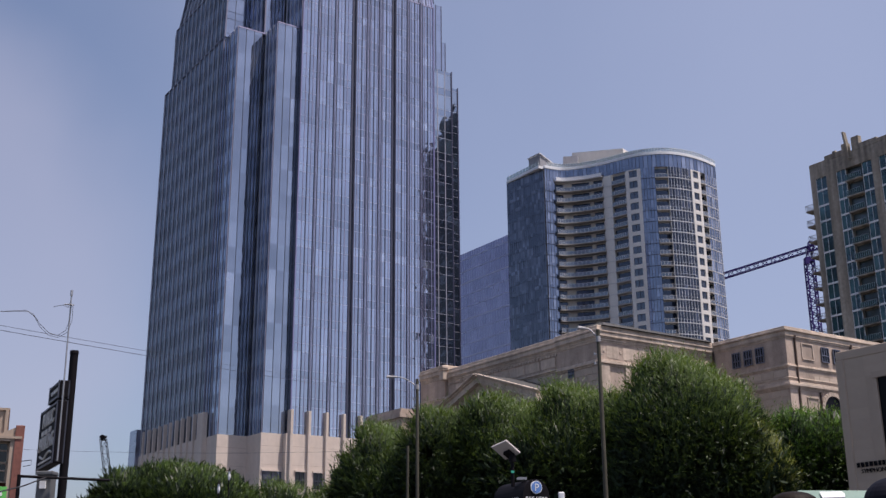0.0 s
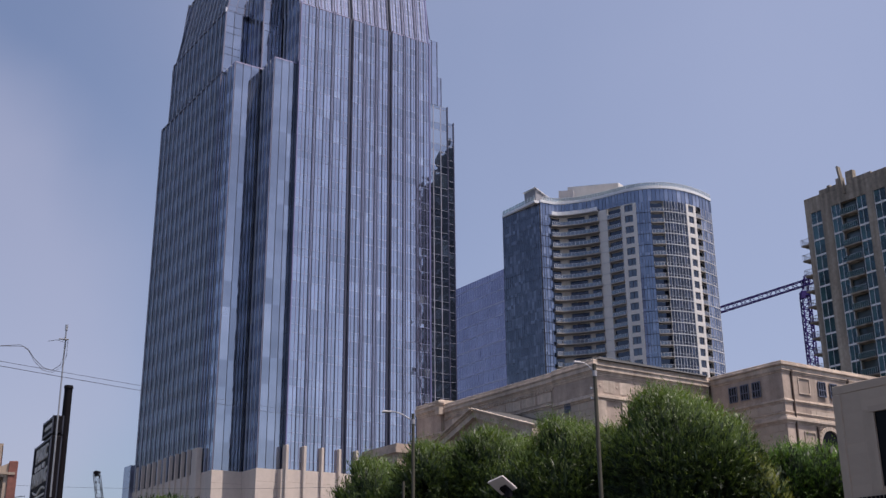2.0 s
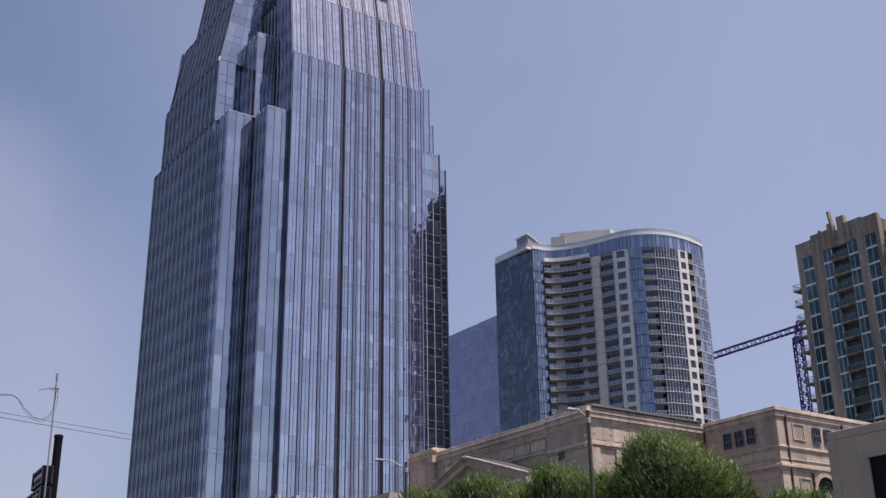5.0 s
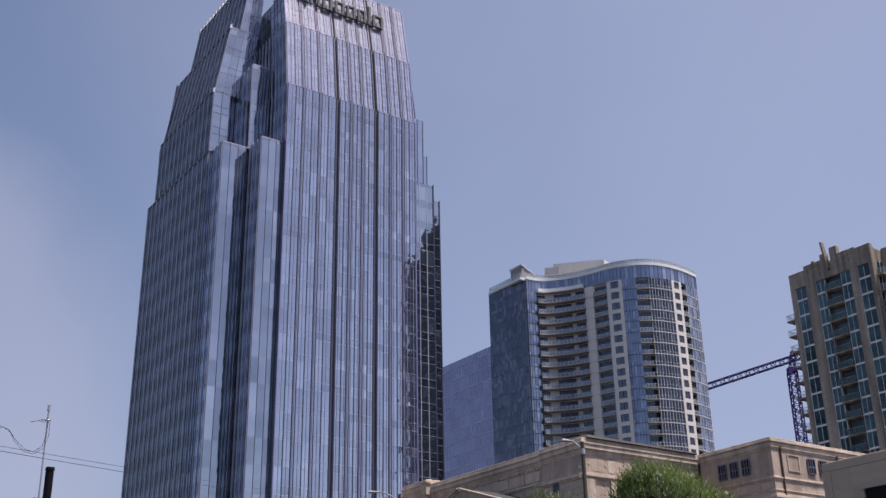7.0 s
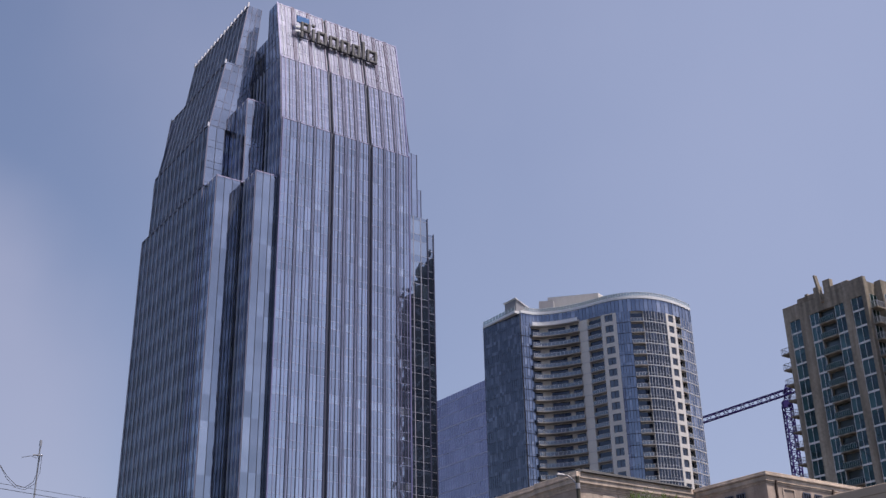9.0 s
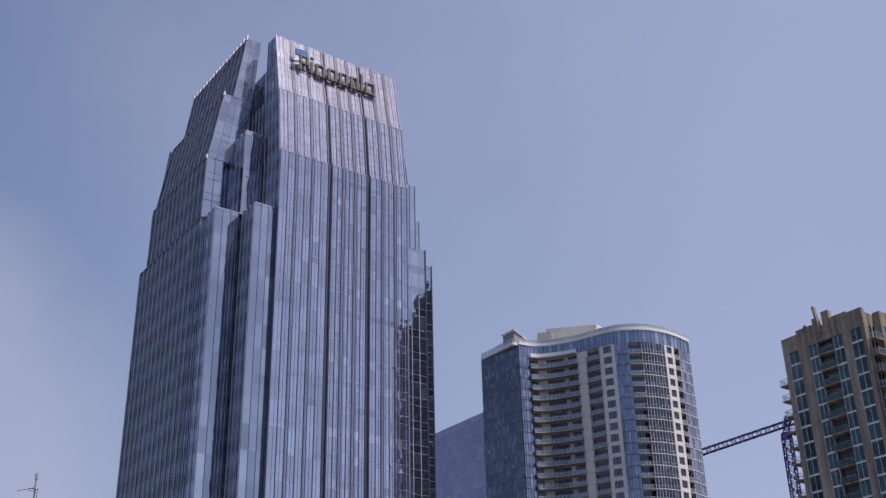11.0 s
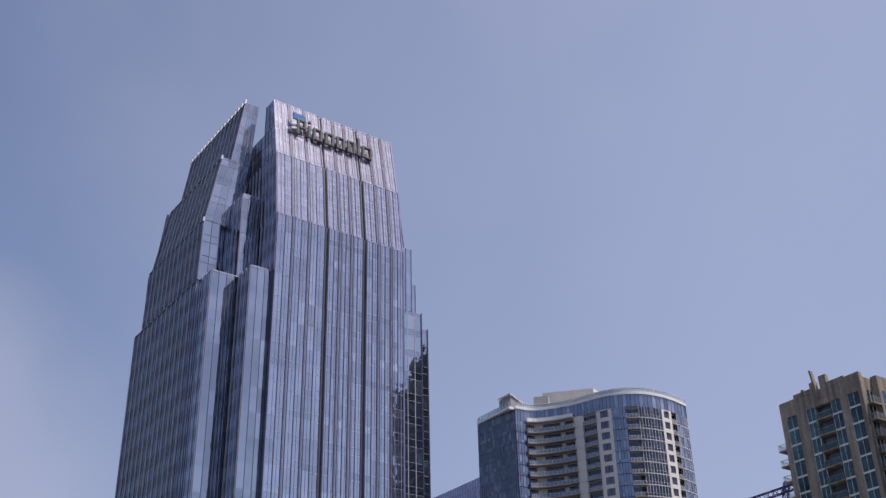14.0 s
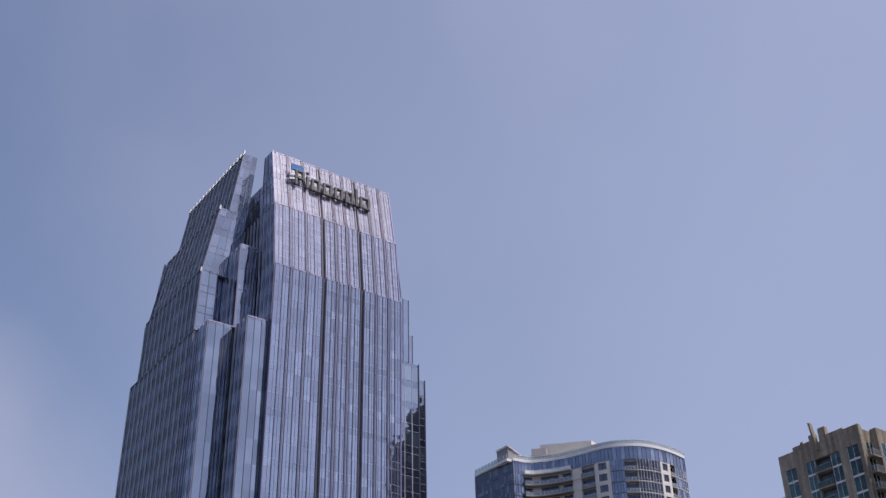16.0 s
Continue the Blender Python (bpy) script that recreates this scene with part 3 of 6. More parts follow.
wall("right_strip", (25.0, 1.15), (27.35, 1.15), CH, 101.0, 2, mull=0.13, bars=M_FIN_LINE, rows=0.0)
wall("right_strip_side", (27.35, 1.15), (27.35, 3.0), CH, 101.0, 2)
wall("right_side_d", (25.0, 0.0), (25.0, 3.0), CH, T1, 2)
wall("right_bay_d", (25.0, 3.0), (29.4, 3.0), CH, 95.2, 3, mull=0.13, bars=M_FIN_LINE, rows=0.0)
wall("right_side_e", (29.4, 3.0), (29.4, 33.5), CH, 95.2, 20)
wall("back_mid", (29.4, 33.5), (-8.8, 33.5), CH, T1, 24)
wall("right_side_f", (25.0, 0.35), (25.0, 31.5), T1, T2, 20, b1=(25.0, 31.5), a1=(25.0, 1.65))
wall("back_upper", (25.0, 31.5), (-8.7, 31.5), T1, T2, 22, b1=(-7.4, 31.5))
wall("right_bay_s", (25.0, 3.0), (27.9, 3.0), 95.2, 108.1, 2, b1=(26.3, 3.0), mull=0.13, bars=M_FIN_LINE, rows=0.0)
wall("right_side_s", (27.9, 3.0), (27.9, 31.0), 95.2, 108.1, 18, a1=(26.3, 3.0), b1=(26.3, 31.0))
wall("right_bay_t", (25.0, 4.6), (26.2, 4.6), 108.1, 121.8, 1, b1=(25.2, 4.6), mull=0.13, bars=M_FIN_LINE, rows=0.0)
wall("right_side_t", (26.2, 4.6), (26.2, 30.0), 108.1, 121.8, 16, a1=(25.2, 4.6), b1=(25.2, 30.0))
wall("right_side_g", (25.0, 2.0), (25.0, 7.0), T2, TOP, 3, a1=(25.0, 4.3))
wall("crown_back", (25.0, 7.0), (0.0, 7.0), 119.0, TOP, 16)
wall("flank_crown_inner", (-1.2, 10.0), (-1.2, 33.5), L2, LTOP, 15, a1=(-0.2, 10.0), b1=(-0.2, 33.5))
roof = Geo()
roof.box(-8.7, 34.0, 10.3, 36.9, CH - 0.3, CH)
roof.box(25.0, 29.45, 1.25, 7.4, CH - 0.3, CH + 0.05)
roof.box(-8.4, 29.3, 15.1, 33.4, T1 - 0.3, T1 - 0.02)
roof.box(25.0, 29.3, 3.1, 33.4, 95.0, 95.25)
roof.box(-6.2, 24.9, 13.1, 31.4, T2 - 0.3, T2 - 0.02)
roof.box(-1.0, 24.9, 13.1, 30.5, 118.7, 119.0)
roof.box(-2.7, -0.25, 10.1, 33.4, LTOP - 0.4, LTOP - 0.1)
roof.box(0.02, 24.95, 4.35, 6.95, TOP - 0.4, TOP - 0.1)
roof.make("roof", M_ROOF, tower)
core = Geo()
core.box(0.3, 24.7, 13.2, 30.4, T2, 118.8)
core.make("core_wall", M_TOWER_SPANDREL, tower)
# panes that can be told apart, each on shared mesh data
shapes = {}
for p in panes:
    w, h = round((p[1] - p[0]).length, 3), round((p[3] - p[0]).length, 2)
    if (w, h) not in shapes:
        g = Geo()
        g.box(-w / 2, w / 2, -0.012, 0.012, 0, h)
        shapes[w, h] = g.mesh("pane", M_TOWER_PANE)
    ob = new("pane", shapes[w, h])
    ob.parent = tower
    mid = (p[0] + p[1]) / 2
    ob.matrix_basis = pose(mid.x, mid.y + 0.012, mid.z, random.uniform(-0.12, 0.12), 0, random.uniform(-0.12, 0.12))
# stone base with piers
g = Geo()
g.prism([(-9.0, 37.4), (-9.0, 10.0), (-8.6, 10.0), (-8.6, 5.4), (-4.0, 5.4), (-4.0, 0.7), (-0.6, 0.7), (-0.6, -0.3), (25.2, -0.3), (25.2, 1.0), (29.7, 1.0), (29.7, 5.8), (34.4, 5.8), (34.4, 37.4)], 0, BASE)
podium = g.make("podium", M_PODIUM, tower, "pale pinkish stone base")
for i in range(10):
    u = 0.05 + 2.83 * i
    g = Geo()
    g.box(u - 0.21, u + 0.21, -0.75, 0.4, 0, 27.4)
    soften(g.make("pier", M_PODIUM, tower), 0.04)
for i in range(10):
    v = 13.1 + 2.4 * i
    g = Geo()
    g.box(-9.3, -8.6, v - 0.17, v + 0.17, 0, 27.8)
    soften(g.make("pier", M_PODIUM, tower), 0.04)

g = Geo()
g.box(-9.35, -8.6, 9.2, 11.3, 0, 27.6)
soften(g.make("pier", M_PODIUM, tower), 0.04)
# windows low in the stone base
for u0, u1, v in ((-3.6, -0.75, 0.7), (1.05, 2.4, -0.3), (3.9, 5.2, -0.3), (6.75, 8.0, -0.3), (9.6, 10.85, -0.3), (-7.6, -5.0, 5.4)):
    g = Geo()
    g.box(u0, u1, v - 0.02, v + 0.02, 16.4, 18.7)
    win = g.make("window", M_CONDO_GLASS if u1 - u0 > 2 else M_DARK_WINDOW, tower)
    g = Geo()
    for k in (0.0, 0.5, 1.0):
        x = u0 + (u1 - u0) * k
        g.box(x - 0.05, x + 0.05, v - 0.09, v - 0.02, 16.4, 18.7)
    g.box(u0, u1, v - 0.085, v - 0.02, 17.5, 17.6)
    g.make("window_frame", M_MULLION, win)
    g = Geo()
    g.box(u0 - 0.2, u1 + 0.2, v - 0.22, v, 18.7, 18.95)
    g.make("lintel", M_PODIUM, win)
# stone joints of the base
for z in (3.6, 7.2, 10.8, 14.4, 19.6, 22.2):
    g = Geo()
    g.box(-0.615, 25.2, -0.304, -0.29, z, z + 0.04)
    g.box(-4.004, -0.6, 0.696, 0.7, z, z + 0.04)
    g.box(-8.604, -4.0, 5.396, 5.4, z, z + 0.04)
    g.make("joint", M_LIMESTONE, tower)
g = Geo()
g.box(-9.6, 2.0, 36.8, 40.0, 0, 28.4)
g.make("rear_wing", M_REAR, tower)

# ---- dark hotel tower across the street, seen in the glass ----
hotel = base("hotel_tower", pose(93.66, 135.12, 0, 0, 0, STREET_TURN), "dark blue-grey hotel tower with stepped roof", "skyscraper")
g = Geo()
g.box(0, 26, -6, 18, 0, 117)
g.box(3, 26, 0, 18, 117, 124)
g.box(7, 22, 5, 18, 124, 129)
g.make("wall", mat("dark_bronze", (0.028, 0.034, 0.048), 0.5, 0.2, 0.2, 0.5), hotel)
for k in range(28):
    g = Geo()
    g.box(-0.15, 26.1, -6.15, 18.1, 3.8 + k * 3.9, 4.5 + k * 3.9)
    g.make("floor_band", M_SLOT, hotel)


# ---- curved condominium tower ----
condo = base("condominium_tower", pose(27.36, 282.82, 0, 0, 0, STREET_TURN), "curved blue-glass and cream condominium tower with stacked balconies", "apartment building")
# the plan's edge as it swings round: place, and the station along it
CONDO_EDGE = ((0.0, 0.0), (3.6, -0.6), (5.9, -1.8), (8.9, -5.2), (11.3, -9.3), (12.8, -13.2), (13.9, -16.6), (15.6, -20.1), (18.4, -23.4), (22.2, -25.7), (27.3, -26.7), (32.8, -26.5), (38.3, -25.4))


def edge(s, off=0.0):
    """The plan's edge at station s (0 to 12), off metres outward."""
    def raw(q):
        i = min(max(int(q), 0), len(CONDO_EDGE) - 2)
        p = [Vector(CONDO_EDGE[min(max(i + k, 0), len(CONDO_EDGE) - 1)]) for k in (-1, 0, 1, 2)]
        t = q - i
        return 0.5 * (2 * p[1] + (p[2] - p[0]) * t + (2 * p[0] - 5 * p[1] + 4 * p[2] - p[3]) * t * t + (3 * p[1] - p[0] - 3 * p[2] + p[3]) * t ** 3)
    a, b = raw(s), raw(min(s + 0.02, 11.999)) if s < 11.97 else raw(s) + (raw(s) - raw(s - 0.02))
    d = (b - a).normalized()
    return a + Vector((d.y, -d.x)) * off


CONDO_TOP, STOREY = 108.3, 2.97


def strip(g, s0, s1, z0, z1, off0, off1, n=4):
    """A thick curved band between two offsets."""
    k = len(g.v)
    for i in range(n + 1):
        a, b = edge(s0 + (s1 - s0) * i / n, off0), edge(s0 + (s1 - s0) * i / n, off1)
        g.v += [(*a, z0), (*b, z0), (*b, z1), (*a, z1)]
    for i in range(n):
        o = k + 4 * i
        g.f += [(o + j, o + (j + 1) % 4, o + 4 + (j + 1) % 4, o + 4 + j) for j in range(4)]
    g.f += [(k + 3, k + 2, k + 1, k), tuple(k + 4 * n + j for j in range(4))]


def sheet(g, s0, s1, z0, z1, off, n=4):
    for i in range(n):
        a, b = edge(s0 + (s1 - s0) * i / n, off), edge(s0 + (s1 - s0) * (i + 1) / n, off)
        g.quad((*a, z0), (*b, z0), (*b, z1), (*a, z1))


FLOORS = 35
zs = [CONDO_TOP - STOREY * (k + 1) for k in range(FLOORS)]
body = Geo()
ring = [tuple(edge(i * 0.25, -0.8)) for i in range(49)]
body.prism([(0.1, 0.6)] + ring[4:] + [(38.3, 6), (20, 14), (-1.2, 14.5)], 0, 111.4)
body.make("wall", M_CONDO_WALL, condo)
# left curtain wall, a dark grid
lw, lm = Geo(), Geo()
for k, z in enumerate([CONDO_TOP] + zs):
    for i in range(18):
        a, b = lerp((-1.25, 14.6), (0, 0), i / 18), lerp((-1.25, 14.6), (0, 0), (i + 1) / 18)
        o = (-0.30, -0.03)
        for zz0, zz1 in ((z, z + 0.95), (z + 0.95, z + STOREY if k else 111.5)):
            lw.quad((a[0] + o[0], a[1] + o[1], zz0), (b[0] + o[0], b[1] + o[1], zz0), (b[0] + o[0], b[1] + o[1], zz1), (a[0] + o[0], a[1] + o[1], zz1))
    lm.bar((-1.6, 14.6, z), (-0.32, 0, z), (0, 0, 1), (-1, -0.09, 0), 0.05, 0, 0.04)
for i in range(19):
    a = lerp((-1.55, 14.6), (-0.3, 0), i / 18)
    lm.bar((*a, 0), (*a, 111.5), (0, 1, 0), (-1, 0, 0), 0.06, 0, 0.05)
lw.make("flank_glazing", M_CONDO_FLANK, condo, kind="stuff")
lm.make("flank_mullion_grid", M_MULLION, condo, kind="stuff")
# zones along the edge: station from, to
GLASS_ZONES = ((0.0, 0.85, 4), (7.03, 7.88, 5), (8.65, 10.0, 8), (11.02, 12.0, 5))
for zi, (s0, s1, n) in enumerate(GLASS_ZONES):
    pg, mg, dg = Geo(), Geo(), Geo()
    for z in zs:
        sheet(dg if zi == 2 else pg, s0, s1, z + 0.0, z + 0.85, 0.0, n)
        sheet(dg if zi >= 2 else pg, s0, s1, z + 0.85, z + STOREY, 0.0, n)
        strip(mg, s0, s1, z - (0.10 if zi >= 2 else 0.06), z + (0.12 if zi >= 2 else 0.06), -0.1, 0.10, n)
        if zi >= 2:
            strip(mg, s0, s1, z + 0.83, z + 0.88, -0.02, 0.05, n)
    for i in range(n + 1):
        p = edge(s0 + (s1 - s0) * i / n, 0.03)
        h = 0.042 if zi >= 2 else 0.04
        mg.box(p.x - h, p.x + h, p.y - h, p.y + h, zs[-1], CONDO_TOP)
    if pg.f:
        pg.make("curved_glazing", M_CONDO_GLASS, condo, kind="stuff")
    if dg.f:
        dg.make("ribbon_glazing", M_RIBBON if zi == 2 else M_CONDO_GLASS, condo, kind="stuff")
    mg.make("glazing_grid", M_CONDO_SLAB if zi >= 2 else M_MULLION, condo, kind="stuff")
# the glass band under the parapet
g, mg = Geo(), Geo()
sheet(g, 0.0, 12.0, CONDO_TOP, 111.75, 0.0, 48)
for i in range(49):
    p = edge(i * 0.25, 0.02)
    mg.box(p.x - 0.04, p.x + 0.04, p.y - 0.04, p.y + 0.04, CONDO_TOP, 111.75)
g.make("top_band", M_CONDO_GLASS, condo)
mg.make("top_band_grid", M_MULLION, condo, kind="stuff")
g = Geo()
strip(g, 0.0, 12.0, 111.75, 112.5, -0.7, 0.22, 48)
g.box(-1.7, 0.6, 0.3, 14.6, 111.5, 112.2)
g.make("parapet", M_WHITE, condo, "white curved parapet")
# pale glass screen that stands on the parapet, with its posts and top rail
g = Geo()
strip(g, 0.3, 12.0, 112.55, 113.45, 0.10, 0.13, 48)
g.box(-1.6, -1.57, 0.4, 14.5, 112.2, 113.4)
g.make("roof_screen", M_PALE_SCREEN, condo, "pale frosted glass screen")
g = Geo()
for i in range(68):
    p = edge(0.3 + i * 0.17, 0.12)
    g.box(p.x - 0.04, p.x + 0.04, p.y - 0.04, p.y + 0.04, 112.5, 113.5)
for i in range(11):
    g.box(-1.63, -1.55, 0.4 + i * 1.41 - 0.04, 0.4 + i * 1.41 + 0.04, 112.2, 113.45)
strip(g, 0.3, 12.0, 113.45, 113.53, 0.06, 0.18, 40)
g.make("roof_railing", M_WHITE, condo)
g = Geo()
foot = [edge(2.3, -8.0), edge(4.75, -8.0), edge(4.75, -14.0), edge(2.3, -14.0)]
g.hexa([(*p, 111.4) for p in foot] + [(*p, z) for p, z in zip(foot, (119.6, 118.3, 118.3, 119.6))])
g.make("penthouse", M_CREAM_ROOF, condo, "cream rooftop plant room")
g = Geo()
strip(g, 1.9, 2.6, 111.4, 117.9, -9.0, -5.5, 3)
g.make("plant_screen", M_STAIR, condo)
g = Geo()
g.hexa([(*p, z) for p, z in zip(foot, (119.6, 118.3, 118.3, 119.6))] + [(*p, z + 0.25) for p, z in zip(foot, (119.6, 118.3, 118.3, 119.6))])
g.make("penthouse_roof", M_CONDO_SLAB, condo)
for i in range(7):
    g = Geo()
    strip(g, 5.3 + i * 0.3, 5.48 + i * 0.3, 112.0, 114.0, -1.6, -1.2, 1)
    g.make("roof_vent", M_STAIR, condo)
g = Geo()
g.hexa([(-0.5, 1.1, 112.4), (3.5, 1.1, 112.4), (3.5, 5.9, 112.4), (-0.5, 5.9, 112.4), (-0.5, 1.1, 116.0), (3.5, 1.1, 114.3), (3.5, 5.9, 114.3), (-0.5, 5.9, 116.0)])
g.make("stair_head", M_STAIR, condo, "grey rooftop stair head with sloping white roof")
g = Geo()
g.hexa([(-0.8, 0.8, 116.13), (3.9, 0.8, 114.13), (3.9, 6.2, 114.13), (-0.8, 6.2, 116.13), (-0.8, 0.8, 116.35), (3.9, 0.8, 114.35), (3.9, 6.2, 114.35), (-0.8, 6.2, 116.35)])
g.make("stair_roof", M_WHITE, condo)
# terrace rail over the first balconies
g = Geo()
strip(g, 0.85, 4.2, CONDO_TOP - 0.12, CONDO_TOP + 0.12, -1.6, 0.95, 6)
g.make("terrace", M_CONDO_SLAB, condo)
g = Geo()
strip(g, 0.85, 4.2, CONDO_TOP + 0.12, CONDO_TOP + 1.0, 0.86, 0.90, 6)
g.make("terrace_rail", M_WHITE, condo)
# balconies, each with a slab and a glass rail
posts = Geo()
for z in zs:
    for s0, s1, reach, n in ((0.85, 4.24, 0.95, 7), (4.81, 5.94, 0.35, 3), (7.88, 8.65, 0.2, 2), (10.64, 11.02, 0.1, 2)):
        g = Geo()
        strip(g, s0, s1, z - 0.2, z + 0.06, -1.6, reach, n)
        slab = g.make("balcony", M_CONDO_DECK, condo)
        g = Geo()
        strip(g, s0 + 0.03, s1 - 0.03, z + 0.1, z + 0.95, reach - 0.09, reach - 0.05, n * 2)
        g.make("rail", M_RAIL_GLASS, slab)
        g = Geo()
        strip(g, s0, s1, z + 0.97, z + 1.03, reach - 0.11, reach - 0.03, n)
        for i in range(n * 2 + 1):
            q = edge(s0 + 0.02 + (s1 - s0 - 0.04) * i / (n * 2), reach - 0.06)
            posts.box(q.x - 0.035, q.x + 0.035, q.y - 0.035, q.y + 0.035, z + 0.06, z + 0.98)
        g.make("handrail", M_CONDO_SLAB, slab)
    # doors and windows behind the balconies; near black, the recess's shade in their colour
    for s0, s1 in ((0.9, 1.75), (2.36, 3.31), (3.56, 4.08), (4.83, 5.92), (7.9, 8.63), (10.66, 11.0)):
        g = Geo()
        sheet(g, s0, s1, z + 0.07, z + 2.5, -0.7, 3)
        g.make("balcony_door", M_RIBBON, condo)
posts.make("balcony_railing", M_CONDO_SLAB, condo, kind="stuff")
# plain cream pier between the balconies, then the piers with square windows
for z in zs:
    g = Geo()
    strip(g, 4.22, 4.81, z + 0.07, z + STOREY - 0.02, -1.6, 0.16, 2)
    g.make("wall_panel", M_CONDO_WALL, condo)
    g = Geo()
    strip(g, 4.18, 4.85, z - 0.08, z + 0.07, -1.6, 0.24, 2)
    g.make("floor_band", M_CONDO_SLAB, condo)
for s0, s1, w0, w1 in ((5.94, 7.03, 6.22, 6.80), (10.0, 10.64, 10.14, 10.48)):
    for z in zs:
        g = Geo()
        top = z + STOREY
        strip(g, s0, w0, z, top, -1.6, 0.12, 2)
        strip(g, w1, s1, z, top, -1.6, 0.12, 2)
        strip(g, w0, w1, z, z + 0.82, -1.6, 0.12, 2)
        strip(g, w0, w1, z + 2.72, top, -1.6, 0.12, 2)
        g.make("wall_panel", M_CONDO_WALL, condo)
    for z in zs:
        g = Geo()
        sheet(g, w0, w1, z + 0.82, z + 2.72, -0.12, 2)
        win = g.make("window", M_CONDO_DARK, condo)
        g = Geo()
        strip(g, (w0 + w1) / 2 - 0.02, (w0 + w1) / 2 + 0.02, z + 0.82, z + 2.72, -0.12, -0.06, 1)
        g.make("glazing_bar", M_MULLION, win)

# ---- far blue office block ----
far = base("office_block", pose(20.1, 320.8, 0, 0, 0, STREET_TURN), "distant blue glass office block with faint floor lines", "office building")
g, mg = Geo(), Geo()
FAR_TOP = 105.5
g.box(0, 40, 0, 40, 0, FAR_TOP)
for k in range(27):
    for i in range(16):
        z = 2 + k * 3.9
        g.quad((-0.05, 40 - i * 2.5, z), (-0.05, 37.5 - i * 2.5, z), (-0.05, 37.5 - i * 2.5, min(z + 3.9, FAR_TOP)), (-0.05, 40 - i * 2.5, min(z + 3.9, FAR_TOP)))
    mg.box(-0.12, 0, 0, 40, 2 + k * 3.9 - 0.10, 2 + k * 3.9 + 0.10) if k % 3 else mg.box(-0.12, 0, 0, 40, 2 + k * 3.9 - 0.2, 2 + k * 3.9 + 0.2)
for i in range(33):
    mg.box(-0.1, 0, i * 1.25 - 0.035, i * 1.25 + 0.035, 0, FAR_TOP)
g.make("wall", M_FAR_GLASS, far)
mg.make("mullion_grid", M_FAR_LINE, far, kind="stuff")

# ---- concrete apartment tower ----
flats = base("apartment_tower", pose(64.4, 184.9, 0, 0, 0, STREET_TURN), "weathered concrete apartment tower with teal windows and balconies", "apartment building")
STORE3 = 2.78
balusters = Geo()
rows3 = [68.5 - STORE3 * k for k in range(24)]   # sill heights
COLS3 = ((-1.0, -3.25, "w"), (-5.26, -7.08, "w"), (-7.08, -10.36, "b"), (-10.36, -12.28, "w"), (-13.72, -16.0, "w"))
g = Geo()
# the front wall in strips round its window columns
prev = 0.0
for a, b in ((-1.0, -3.25), (-5.26, -12.28), (-13.72, -16.0)):
    gg = Geo()
    gg.box(0, 0.9, a, prev, 0, 73.5)
    gg.make("pier", M_CONCRETE, flats)
    prev = b
gg = Geo()
gg.box(0, 0.9, -16.74, prev, 0, 73.5)
gg.make("pier", M_CONCRETE, flats)
for a, b in ((-1.0, -3.25), (-5.26, -12.28), (-13.72, -16.0)):
    gg = Geo()
    gg.box(0.0, 0.9, b, a, 70.75, 73.5)
    gg.make("lintel", M_CONCRETE, flats)
g.box(0.9, 24, -16.74, 0, 0, 73.2)
g.make("wall", M_CONCRETE, flats)
for u0, u1, y, zt in ((2.95, 9.0, -17.95, 73.5), (9.0, 24, -18.4, 74.0)):
    g = Geo()
    g.box(u0, u1, y, -16.75, 0, zt)
    g.make("projecting_wall", M_CONCRETE, flats)
for v0, v1, z1, d in ((-3.3, -6.9, 74.25, 0.8), (-6.9, -8.1, 75.2, 0.9), (-8.95, -10.4, 75.8, 0.9), (-10.4, -13.8, 74.3, 0.8), (-13.8, -16.74, 74.0, 0.8), (-0.0, -3.3, 73.6, 0.7), (-5.0, -5.6, 74.6, 0.9)):
    g = Geo()
    g.box(-0.04, d, v1, v0, 73.3, z1)
    soften(g.make("parapet_block", M_CONCRETE, flats), 0.05)
g = Geo()
g.hexa([(-0.6, -8.7, 72.0), (-0.6, -8.3, 72.0), (0.3, -8.3, 72.0), (0.3, -8.7, 72.0), (-0.9, -8.2, 77.0), (-0.9, -7.85, 77.0), (-0.1, -7.85, 77.0), (-0.1, -8.2, 77.0)])
soften(g.make("concrete_blade", M_CONCRETE, flats), 0.04)
